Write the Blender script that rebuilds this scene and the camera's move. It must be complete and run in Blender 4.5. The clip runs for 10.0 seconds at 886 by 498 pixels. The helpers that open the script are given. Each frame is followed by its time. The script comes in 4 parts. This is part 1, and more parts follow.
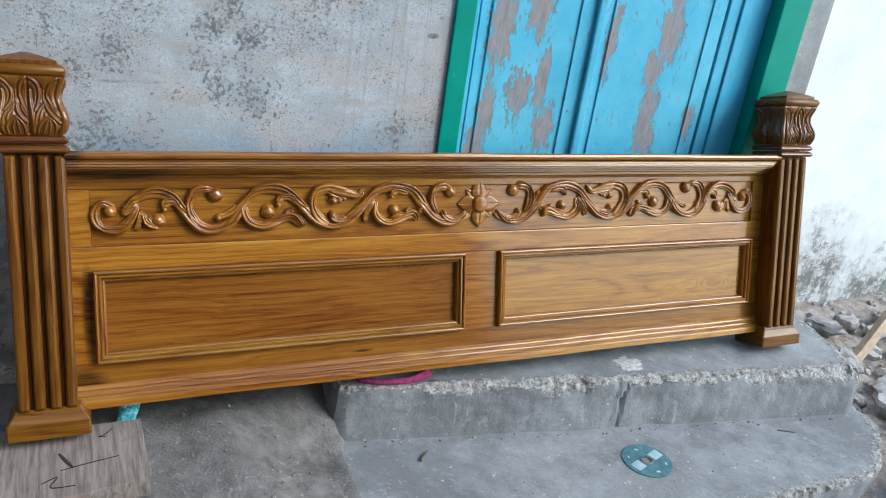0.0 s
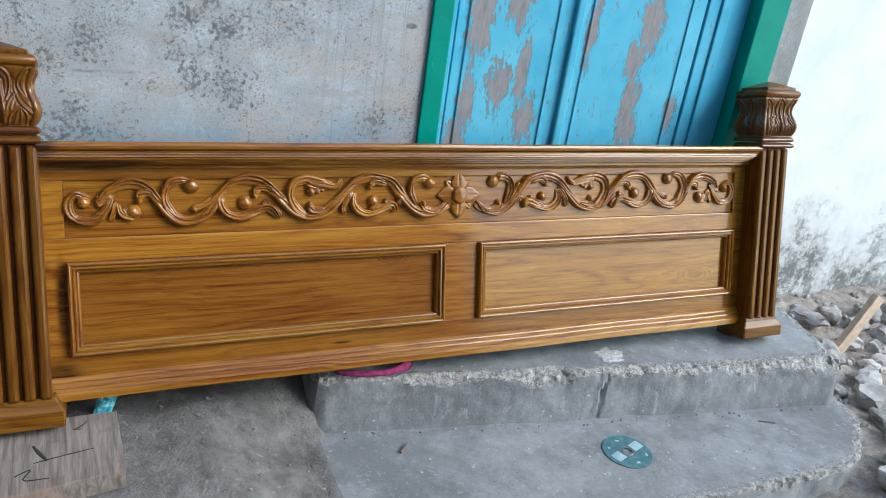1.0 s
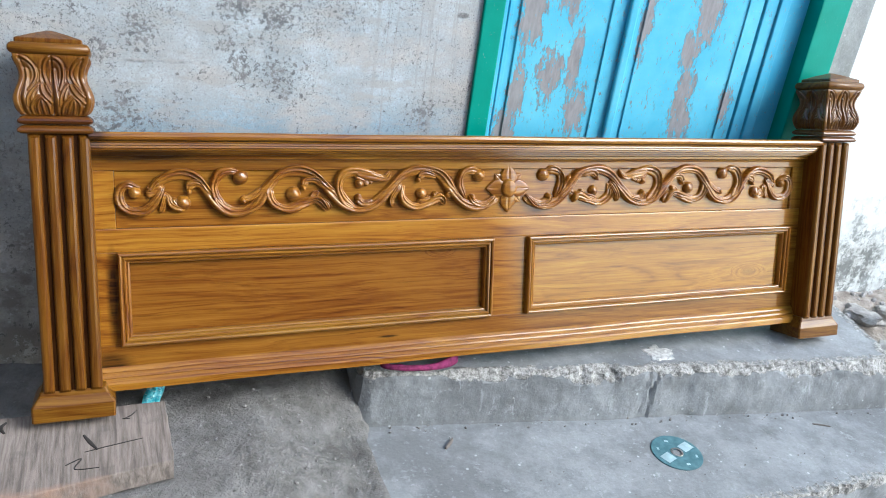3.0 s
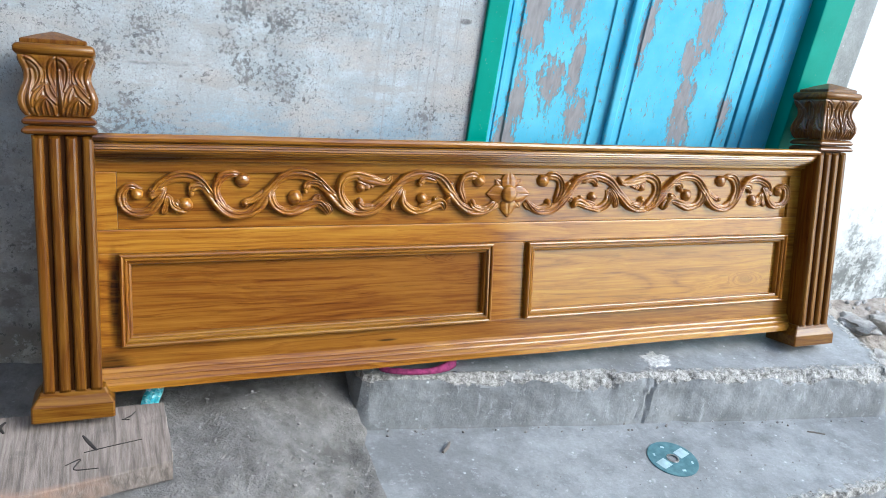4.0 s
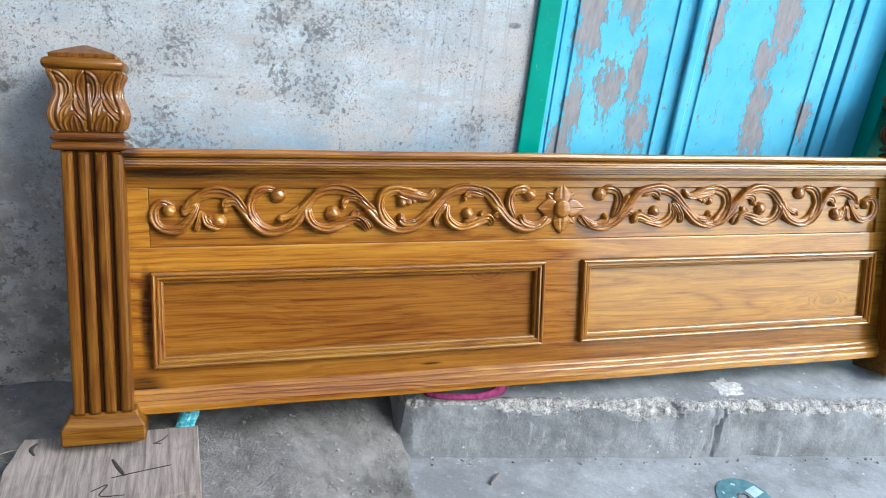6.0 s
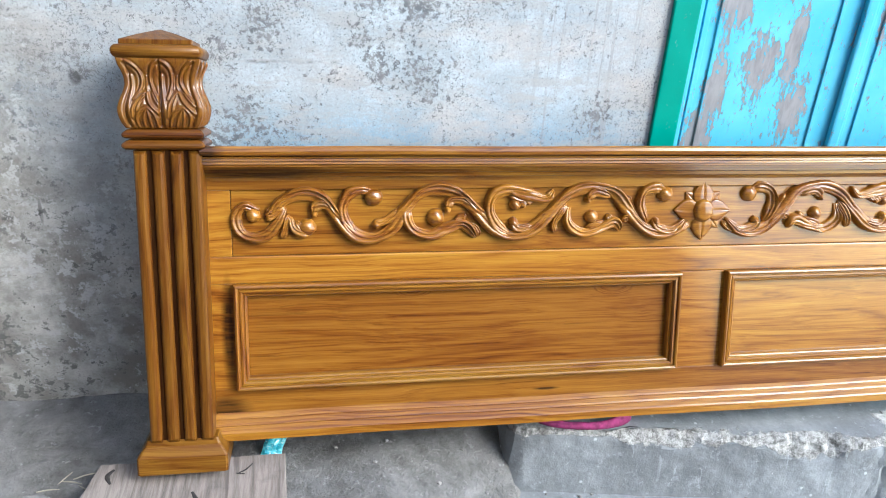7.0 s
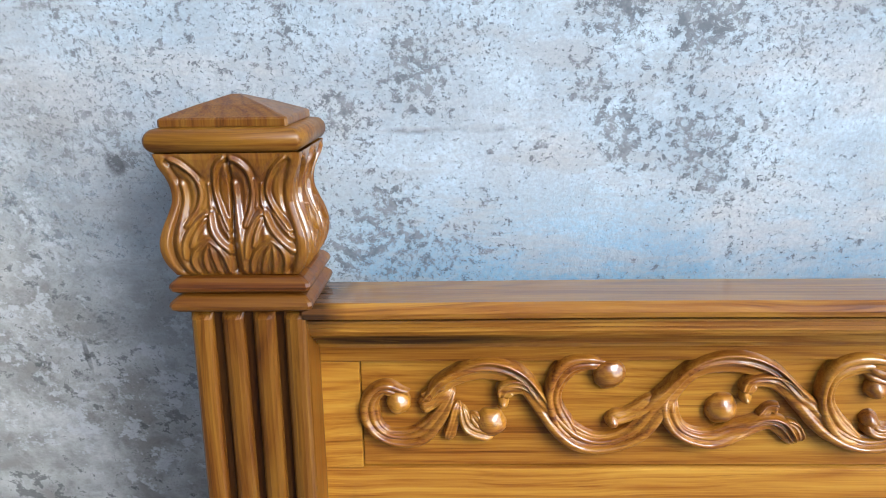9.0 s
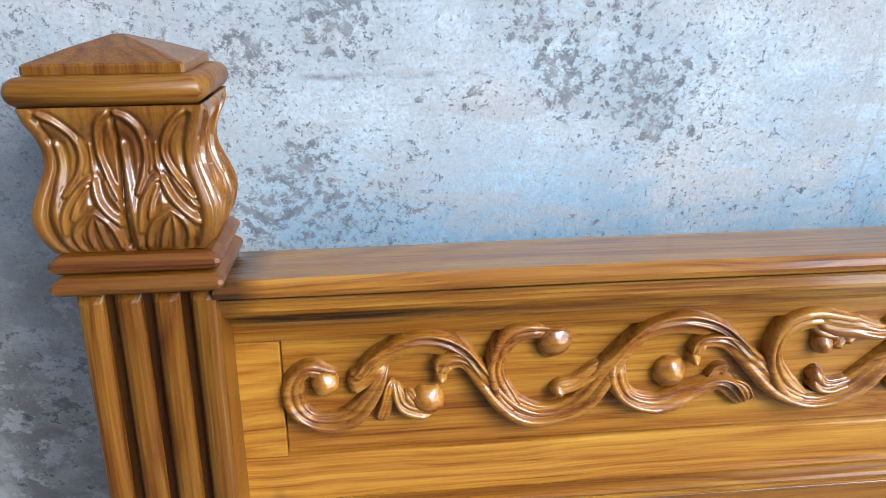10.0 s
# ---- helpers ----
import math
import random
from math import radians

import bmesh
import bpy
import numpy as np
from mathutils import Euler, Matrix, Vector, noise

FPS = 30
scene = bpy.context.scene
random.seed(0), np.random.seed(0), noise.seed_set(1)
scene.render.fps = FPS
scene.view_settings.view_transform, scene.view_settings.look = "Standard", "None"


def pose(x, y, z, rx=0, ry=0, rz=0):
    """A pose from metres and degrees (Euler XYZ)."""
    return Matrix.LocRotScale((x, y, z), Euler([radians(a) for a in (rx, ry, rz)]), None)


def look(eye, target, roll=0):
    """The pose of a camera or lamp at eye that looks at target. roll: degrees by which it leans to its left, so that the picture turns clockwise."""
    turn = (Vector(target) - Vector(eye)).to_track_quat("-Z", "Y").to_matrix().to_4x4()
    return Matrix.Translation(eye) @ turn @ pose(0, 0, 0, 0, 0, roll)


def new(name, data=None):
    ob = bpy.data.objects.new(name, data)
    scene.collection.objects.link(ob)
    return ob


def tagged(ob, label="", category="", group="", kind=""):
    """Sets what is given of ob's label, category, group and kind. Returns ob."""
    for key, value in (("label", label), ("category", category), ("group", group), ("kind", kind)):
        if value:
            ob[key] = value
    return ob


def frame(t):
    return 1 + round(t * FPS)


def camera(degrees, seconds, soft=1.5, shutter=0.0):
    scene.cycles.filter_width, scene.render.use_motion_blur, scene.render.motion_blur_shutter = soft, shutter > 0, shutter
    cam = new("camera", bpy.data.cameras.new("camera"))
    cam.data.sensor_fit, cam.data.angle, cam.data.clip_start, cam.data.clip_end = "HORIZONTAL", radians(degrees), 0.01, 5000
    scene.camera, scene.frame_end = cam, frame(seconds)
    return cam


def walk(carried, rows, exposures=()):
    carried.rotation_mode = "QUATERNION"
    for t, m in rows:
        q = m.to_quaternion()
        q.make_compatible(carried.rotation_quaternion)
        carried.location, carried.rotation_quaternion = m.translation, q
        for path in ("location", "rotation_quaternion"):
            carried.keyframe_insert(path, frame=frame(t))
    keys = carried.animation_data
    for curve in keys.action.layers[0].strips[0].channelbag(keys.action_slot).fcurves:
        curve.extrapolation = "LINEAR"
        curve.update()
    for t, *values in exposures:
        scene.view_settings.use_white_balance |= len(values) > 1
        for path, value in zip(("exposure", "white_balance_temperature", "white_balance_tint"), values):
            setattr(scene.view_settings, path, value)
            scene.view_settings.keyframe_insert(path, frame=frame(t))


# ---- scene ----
cam = camera(58.3, 10.0, 1.0)
PATH = [
    (0, (-0.01, -1.658, 0.27), (0.81, 0.144, -0.013), 0.9),
    (0.5, (-0.004, -1.659, 0.267), (0.825, 0.138, -0.022), 1.2),
    (1, (0.02, -1.666, 0.264), (0.856, 0.126, -0.034), 0.9),
    (1.5, (0.02, -1.666, 0.265), (0.856, 0.125, -0.046), 0.7),
    (2, (0.02, -1.652, 0.267), (0.83, 0.149, -0.051), 0.5),
    (2.5, (0.015, -1.628, 0.271), (0.764, 0.196, -0.061), 0.8),
    (4, (-0.006, -1.63, 0.277), (0.757, 0.191, -0.045), 2.0),
    (4.5, (-0.012, -1.631, 0.28), (0.738, 0.196, -0.03), 2.4),
    (5, (-0.008, -1.629, 0.278), (0.732, 0.204, -0.025), 2.1),
    (6.3, (0.109, -1.526, 0.284), (0.603, 0.388, -0.023), 1.1),
    (6.5, (0.105, -1.503, 0.293), (0.539, 0.423, -0.027), 1.0),
    (7, (0.118, -1.334, 0.306), (0.462, 0.601, -0.063), 0.6),
    (7.5, (0.096, -1.084, 0.392), (0.42, 0.855, 0.025), 1.1),
    (8, (0.106, -0.924, 0.426), (0.355, 1.014, -0.001), 0.7),
    (8.5, (0.139, -0.788, 0.45), (0.197, 1.162, 0.013), -0.1),
    (9, (0.106, -0.697, 0.442), (0.037, 1.242, -0.047), -1.0),
    (9.5, (0.054, -0.629, 0.453), (0.057, 1.294, -0.098), -0.6),
    (10, (0.079, -0.616, 0.438), (0.262, 1.274, -0.192), -0.6),
]

# the footboard leans back against the wall; the path is given in its own upright frame
LEAN_BACK = pose(0, 0, 0, -16.7)
# the clip's camera brightens and turns cooler as it comes closer
EXPOSURES = [(t, stops + 1.15, kelvin, 3) for t, stops, kelvin in (
    (0, 0.23, 6000), (1.0, 0.20, 6000), (2.0, 0.14, 6000), (2.5, 0.51, 6050), (4.0, 0.70, 6000), (5.0, 0.73, 6000), (6.5, 0.88, 6000),
    (7.25, 1.03, 5850), (8.0, 0.94, 5720), (9.0, 0.88, 5600), (9.5, 0.77, 5620), (10.0, 0.93, 5560))]
walk(cam, [(t, LEAN_BACK @ look(eye, target, roll)) for t, eye, target, roll in PATH], EXPOSURES)

# ---- light ----
SUN_DIR = Vector((0.80, -0.60, 0.80)).normalized()
world = bpy.data.worlds.new("sky")
scene.world = world
world.use_nodes = True
wn = world.node_tree
sky = wn.nodes.new("ShaderNodeTexSky")
sky.sky_type = "NISHITA"
sky.sun_disc = False
sky.sun_elevation = math.asin(SUN_DIR.z)
sky.sun_rotation = math.atan2(SUN_DIR.x, SUN_DIR.y)
sky.dust_density = 1.5
wn.links.new(sky.outputs[0], wn.nodes["Background"].inputs[0])
wn.nodes["Background"].inputs[1].default_value = 0.15
sun_data = bpy.data.lights.new("sun", "SUN")
sun_data.energy = 0.85
sun_data.angle = radians(30)
sun_data.color = (1.0, 0.97, 0.94)
sun = new("sun", sun_data)
sun.matrix_world = look(SUN_DIR * 20, (0, 0, 0))


# ---- materials ----
class Nodes:
    """Short hand for node trees."""

    def __init__(self, name):
        self.mat = bpy.data.materials.new(name)
        self.mat.use_nodes = True
        self.t = self.mat.node_tree
        self.b = self.t.nodes["Principled BSDF"]
        self.co = self.t.nodes.new("ShaderNodeTexCoord").outputs["Object"]

    def link(self, a, b):
        self.t.links.new(a, b)

    def put(self, socket, v):
        if hasattr(v, "is_output"):
            self.link(v, socket)
        else:
            socket.default_value = v

    def math(self, op, a, b=0.0, c=0.0, clamp=False):
        n = self.t.nodes.new("ShaderNodeMath")
        n.operation, n.use_clamp = op, clamp
        for k, v in enumerate((a, b, c)):
            self.put(n.inputs[k], v)
        return n.outputs[0]

    def mapped(self, scale=(1, 1, 1), loc=(0, 0, 0), co=None):
        n = self.t.nodes.new("ShaderNodeMapping")
        self.link(co or self.co, n.inputs[0])
        n.inputs["Scale"].default_value, n.inputs["Location"].default_value = scale, loc
        return n.outputs[0]

    def noise(self, scale, detail=4, rough=0.55, distort=0.0, co=None):
        n = self.t.nodes.new("ShaderNodeTexNoise")
        self.link(co or self.co, n.inputs["Vector"])
        n.inputs["Scale"].default_value, n.inputs["Detail"].default_value = scale, detail
        n.inputs["Roughness"].default_value, n.inputs["Distortion"].default_value = rough, distort
        return n.outputs["Fac"]

    def voronoi(self, scale, co=None, out="Distance", feature="F1"):
        n = self.t.nodes.new("ShaderNodeTexVoronoi")
        n.feature = feature
        self.link(co or self.co, n.inputs["Vector"])
        n.inputs["Scale"].default_value = scale
        return n.outputs[out]

    def ramp(self, fac, *stops):
        n = self.t.nodes.new("ShaderNodeValToRGB")
        self.link(fac, n.inputs[0])
        e = n.color_ramp.elements
        while len(e) < len(stops):
            e.new(0.5)
        for k, (p, c) in enumerate(stops):
            e[k].position = p
            e[k].color = (*c, 1) if isinstance(c, tuple) else (c, c, c, 1)
        return n.outputs[0]

    def mix(self, fac, a, b, blend="MIX"):
        n = self.t.nodes.new("ShaderNodeMix")
        n.data_type, n.blend_type = "RGBA", blend
        self.put(n.inputs[0], fac)
        for k, v in ((6, a), (7, b)):
            self.put(n.inputs[k], (*v, 1) if isinstance(v, tuple) else v)
        return n.outputs[2]

    def axis(self, k, co=None):
        n = self.t.nodes.new("ShaderNodeSeparateXYZ")
        self.link(co or self.co, n.inputs[0])
        return n.outputs[k]

    def blob(self, at, size):
        """1 at a place, falling to 0 at an ellipse round it."""
        m = self.mapped([1 / q for q in size], [-p / q for p, q in zip(at, size)])
        n = self.t.nodes.new("ShaderNodeVectorMath")
        n.operation = "LENGTH"
        self.link(m, n.inputs[0])
        return self.math("SUBTRACT", 1.0, n.outputs["Value"], clamp=True)

    def bump(self, height, strength, dist):
        n = self.t.nodes.new("ShaderNodeBump")
        n.inputs["Strength"].default_value, n.inputs["Distance"].default_value = strength, dist
        self.link(height, n.inputs["Height"])
        self.link(n.outputs[0], self.b.inputs["Normal"])
        return n

    def done(self, color, rough, coat=0.0, coat_rough=0.1, metal=0.0, spec=0.5):
        self.put(self.b.inputs["Base Color"], (*color, 1) if isinstance(color, tuple) else color)
        self.put(self.b.inputs["Roughness"], rough)
        self.b.inputs["Coat Weight"].default_value = coat
        self.b.inputs["Coat Roughness"].default_value = coat_rough
        self.b.inputs["Metallic"].default_value = metal
        self.b.inputs["Specular IOR Level"].default_value = spec
        return self.mat


def teak(name, along, dark=1.0, knots=(), coat=0.8, gloss=0.12, stains_shade=(), red=1.0):
    """Varnished teak, the grain along one axis and wandering a little, with knots; every board is cut from another place."""
    m = Nodes(name)
    chance = m.t.nodes.new("ShaderNodeObjectInfo").outputs["Random"]

    def vector(op, a, b):
        n = m.t.nodes.new("ShaderNodeVectorMath")
        n.operation = op
        m.put(n.inputs[0], a)
        m.put(n.inputs[1], b)
        return n.outputs[0]

    def combine(x, y, z):
        n = m.t.nodes.new("ShaderNodeCombineXYZ")
        for k, v in enumerate((x, y, z)):
            m.put(n.inputs[k], v)
        return n.outputs[0]

    knot_sum = None
    for (kx, kz, r) in knots:
        b = m.blob((kx, 0, kz), (r * 2.6, 10, r))
        knot_sum = b if knot_sum is None else m.math("ADD", knot_sum, b)
    shift = combine(m.math("MULTIPLY", chance, 13.0), m.math("MULTIPLY", chance, 5.0), m.math("MULTIPLY", chance, 7.0))
    at = vector("ADD", m.co, shift)
    k = [6.0] * 3
    k[along] = 1.7
    sway = m.math("MULTIPLY", m.math("SUBTRACT", m.noise(1.0, 3, 0.5, 0.0, m.mapped(k, (2, 5, 1), at)), 0.5), 0.055)
    if knot_sum is not None:
        sway = m.math("ADD", sway, m.math("MULTIPLY", knot_sum, 0.045))
    bent = vector("ADD", at, combine(0.0 if along == 0 else sway, sway, sway if along == 0 else 0.0))

    def grainy(across, length, detail, rough, distort, loc):
        q = [across] * 3
        q[along] = length
        return m.noise(1.0, detail, rough, distort, m.mapped(q, loc, bent))

    wave = grainy(9, 0.7, 2, 0.45, 0.4, (0.3, 0.1, 0.7))
    rings = m.math("POWER", m.math("MULTIPLY_ADD", m.math("SINE", m.math("MULTIPLY", wave, 95.0)), 0.5, 0.5), 0.45)
    lines = grainy(140, 0.9, 7, 0.66, 0.1, (1.0, 4.0, 2.0))
    pores = grainy(460, 9, 3, 0.6, 0.0, (3.0, 1.0, 8.0))
    bands = grainy(30, 0.6, 4, 0.55, 0.3, (6.0, 2.0, 3.0))
    tone = grainy(5, 1.2, 3, 0.5, 0.6, (2.0, 1.0, 5.0))
    mixed = m.math("MULTIPLY", rings, 0.09)
    for part_, weight in ((lines, 0.36), (pores, 0.30), (bands, 0.12), (tone, 0.32)):
        mixed = m.math("ADD", mixed, m.math("MULTIPLY", part_, weight))
    d, g = dark, dark * red
    col = m.ramp(mixed, (0.43, (0.080 * d, 0.0195 * g, 0.0016 * g)), (0.535, (0.208 * d, 0.0700 * g, 0.0058 * g)),
                 (0.65, (0.318 * d, 0.139 * g, 0.0140 * g)), (0.84, (0.46 * d, 0.248 * g, 0.033 * g)))
    st = grainy(240, 1.5, 6, 0.66, 0.1, (7, 3, 1))
    col = m.mix(m.ramp(st, (0.58, 0.0), (0.66, 0.45)), col, (0.075 * d, 0.022 * d, 0.0015 * d))
    col = m.mix(1.0, col, m.ramp(chance, (0.0, 0.86), (1.0, 1.12)), "MULTIPLY")
    if knot_sum is not None:
        col = m.mix(m.ramp(knot_sum, (0.55, 0.0), (0.98, 0.6)), col, (0.11, 0.036, 0.003))
    for sx, sz, rx, rz in stains_shade:
        b = m.math("MULTIPLY", m.ramp(m.blob((sx, 0, sz), (rx, 10, rz)), (0.0, 0.0), (0.6, 1.0)), m.ramp(lines, (0.40, 0.55), (0.58, 0.95)))
        col = m.mix(b, col, (0.020, 0.006, 0.001))
    m.bump(m.math("ADD", m.math("MULTIPLY", lines, 0.35), m.math("MULTIPLY", m.noise(24, 3), 1.3)), 0.10, 0.004)
    return m.done(col, m.ramp(lines, (0.3, 0.38), (0.7, 0.5)), coat, gloss, spec=0.12)


# real stains, but the tall one on the left stile also carries shade
TEAK_H = teak("varnished_teak_lengthwise", 0, 0.94, ((0.674, -0.026, 0.016), (1.571, -0.122, 0.026), (0.304, -0.022, 0.013)),
              stains_shade=((-0.034, 0.224, 0.035, 0.03), (0.045, 0.187, 0.17, 0.014), (-0.010, -0.085, 0.014, 0.11), (-0.02, -0.225, 0.035, 0.035), (0.0, -0.235, 0.10, 0.012), (0.55, -0.213, 0.03, 0.004), (0.62, -0.25, 0.12, 0.006)))
# left panel: darker wood, with that side's weaker light put into the tone
TEAK_PANEL = teak("dimmed_teak_panel", 0, 0.72, ((0.674, -0.026, 0.016), (0.304, -0.022, 0.013)), red=0.88)
TEAK_RAIL = teak("darker_teak_rail", 0, 0.74, (), red=0.9, stains_shade=((-0.02, -0.225, 0.05, 0.035), (0.62, -0.25, 0.12, 0.006), (0.55, -0.213, 0.03, 0.004)))
TEAK_V = teak("varnished_teak_upright", 2, 0.46, (), 0.45, red=0.92)
TEAK_CARVED = teak("varnished_teak_carved", 0, 0.90, (), 1.0, 0.03, red=0.94)
TEAK_MOULD = teak("varnished_teak_moulding", 0, 0.82, (), 0.75, 0.14, red=1.0)
TEAK_BEAD = teak("varnished_teak_upright_moulding", 2, 0.88, (), 1.0, 0.08, red=0.92)
TEAK_LEAVES = teak("glossy_teak_leaves", 2, 0.52, (), 0.85, 0.03, red=0.90)
TEAK_FOOT = teak("varnished_teak_foot", 0, 0.52, (), 0.35, 0.18)
# post sides: a shaded copy of the upright teak, slightly deeper in colour
TEAK_SIDE_SHADE = teak("teak_side_shade", 2, 0.46, (), 0.4, red=0.86)
# post core between reeds: dark stain, with the grooves' shade put in
TEAK_DARK = teak("stain_shade_teak", 2, 0.13, (), 0.2, red=0.8)
TEAK_EDGE = teak("dark_stained_moulding", 0, 0.34, (), 0.55, 0.08, red=0.80)


def plaster_wall():
    """Old limewash over cement: flakes off in specks and patches, grey and bare low on one side, a blue wash above the footboard."""
    m = Nodes("limewashed_plaster")
    x, z = m.axis(0), m.axis(2)
    big = m.noise(2.6, 5, 0.6)
    mid = m.noise(11, 8, 0.72)
    ragged = m.noise(95, 9, 0.80, 0.25)
    speck = m.noise(230, 4, 0.65)
    trowel = m.noise(1.0, 6, 0.72, 0.3, m.mapped((9, 9, 34)))
    patches = None
    for px, pz, r in ((0.059, 0.382, 0.05), (-0.012, 0.35, 0.03), (0.246, 0.329, 0.04), (0.21, 0.39, 0.04), (0.025, 0.25, 0.04),
                      (0.005, 0.207, 0.07), (0.332, 0.31, 0.075), (0.177, 0.31, 0.03), (0.241, 0.45, 0.06), (0.32, 0.43, 0.06),
                      (-0.238, 0.302, 0.02), (0.275, 0.49, 0.07), (-0.01, 0.62, 0.08), (0.46, 0.60, 0.1), (0.66, 0.24, 0.05)):
        b = m.blob((px, 0.17, pz), (r, 1, r * 1.15))
        patches = b if patches is None else m.math("MAXIMUM", patches, b)
    wash = m.mix(m.ramp(mid, (0.38, 0.0), (0.62, 1.0)), (0.535, 0.618, 0.675), (0.365, 0.42, 0.46))
    wash = m.mix(m.ramp(big, (0.45, 0.0), (0.62, 0.6)), wash, (0.41, 0.41, 0.41))
    wash = m.mix(m.ramp(m.noise(30, 6, 0.7), (0.52, 0.0), (0.66, 0.55)), wash, (0.40, 0.41, 0.41))
    # blue wash in a band over the rail
    blue = m.ramp(m.math("ADD", z, m.math("MULTIPLY", mid, 0.14)), (0.24, 1.0), (0.36, 0.0))
    blue = m.math("MULTIPLY", blue, m.ramp(m.math("ADD", x, 0.5), (0.46, 0.0), (0.50, 0.85)))
    blue = m.math("MULTIPLY", blue, m.ramp(ragged, (0.35, 0.45), (0.6, 1.0)))
    wash = m.mix(blue, wash, (0.125, 0.30, 0.44))
    # drip lines
    drip = m.noise(1.0, 4, 0.7, 0.4, m.mapped((85, 1, 1.6)))
    dripzone = m.blob((0.63, 0.17, 0.40), (0.13, 1, 0.6))
    wash = m.mix(m.math("MULTIPLY", m.ramp(drip, (0.56, 0.0), (0.62, 0.6)), m.ramp(dripzone, (0.0, 0.0), (0.35, 0.8))), wash, (0.27, 0.25, 0.24))
    # flaked patches and fine specks
    zone = m.math("ADD", m.math("MULTIPLY", patches, 0.115), m.math("MULTIPLY", m.noise(8, 6, 0.65), 0.36))
    flake = m.ramp(m.math("ADD", ragged, zone), (0.752, 0.0), (0.770, 1.0))
    specks = m.ramp(m.math("ADD", speck, m.math("MULTIPLY", m.noise(9, 3), 0.30)), (0.758, 0.0), (0.775, 1.0))
    flake = m.math("MAXIMUM", flake, m.math("MULTIPLY", specks, 0.9))
    wash = m.mix(m.ramp(trowel, (0.50, 0.0), (0.62, 0.75)), wash, (0.40, 0.395, 0.385))
    wash = m.mix(m.ramp(m.noise(1.0, 5, 0.7, 0.2, m.mapped((4, 4, 9), (3, 1, 7))), (0.50, 0.0), (0.66, 0.7)), wash, (0.52, 0.475, 0.435))
    wash = m.mix(m.ramp(m.noise(260, 4, 0.75), (0.38, 0.6), (0.60, 0.0)), wash, (0.33, 0.34, 0.35))
    bared = m.mix(m.ramp(m.noise(60, 4, 0.7), (0.4, 0.0), (0.6, 1.0)), (0.115, 0.118, 0.125), (0.22, 0.22, 0.225))
    col = m.mix(m.math("MULTIPLY", flake, 0.85), wash, bared)
    # bare grey cement, low and to one side
    reach = m.math("ADD", m.math("MULTIPLY", x, 1.35), m.math("MULTIPLY", z, 0.9))
    reach = m.math("ADD", reach, m.math("MULTIPLY", m.math("SUBTRACT", mid, 0.5), 0.5))
    bare = m.ramp(m.math("ADD", reach, 0.5), (0.10, 1.0), (0.62, 0.0))
    cement = m.mix(m.ramp(m.noise(12, 8, 0.72), (0.42, 0.0), (0.60, 1.0)), (0.255, 0.238, 0.215), (0.52, 0.50, 0.465))
    cement = m.mix(m.ramp(m.math("ADD", m.noise(34, 8, 0.76), m.math("MULTIPLY", m.noise(4, 2), 0.3)), (0.70, 0.0), (0.73, 0.9)), cement, (0.52, 0.51, 0.50))
    cement = m.mix(m.ramp(m.math("ADD", m.noise(48, 9, 0.78), m.math("MULTIPLY", m.noise(5, 3), 0.35)), (0.74, 0.0), (0.77, 0.8)), cement, (0.10, 0.098, 0.092))
    cement = m.mix(m.ramp(trowel, (0.52, 0.0), (0.62, 0.5)), cement, (0.27, 0.255, 0.235))
    col = m.mix(bare, col, cement)
    # a fine crack
    bend = m.math("ADD", z, m.math("MULTIPLY", m.noise(30, 5, 0.7, co=m.mapped((1, 0, 0))), 0.014))
    crack = m.math("ABSOLUTE", m.math("SUBTRACT", bend, 0.3385))
    crack = m.math("MULTIPLY", m.ramp(crack, (0.0001, 1.0), (0.0009, 0.0)), m.math("MULTIPLY", m.ramp(m.blob((0.10, 0.17, 0.33), (0.09, 1, 1)), (0.0, 0.0), (0.3, 0.9)), m.ramp(m.noise(38, 3), (0.42, 0.0), (0.60, 0.65))))
    col = m.mix(crack, col, (0.07, 0.07, 0.08))
    # dark smudges
    for sx, sz, rx, rz in ((-0.432, 0.43, 0.006, 0.05), (0.725, 0.462, 0.018, 0.008), (-0.335, 0.06, 0.004, 0.03), (-0.245, 0.30, 0.012, 0.016)):
        smudge = m.math("MULTIPLY", m.ramp(m.blob((sx, 0.17, sz), (rx, 1, rz)), (0.05, 0.0), (0.4, 0.6)), m.ramp(ragged, (0.38, 0.3), (0.5, 1.0)))
        col = m.mix(smudge, col, (0.05, 0.048, 0.05))
    h = m.math("SUBTRACT", m.math("ADD", m.math("MULTIPLY", mid, 0.6), m.math("MULTIPLY", ragged, 0.35)), m.math("MULTIPLY", flake, 0.4))
    h = m.math("ADD", h, m.math("MULTIPLY", trowel, 0.4))
    m.bump(h, 0.65, 0.006)
    return m.done(col, 0.9, spec=0.25)


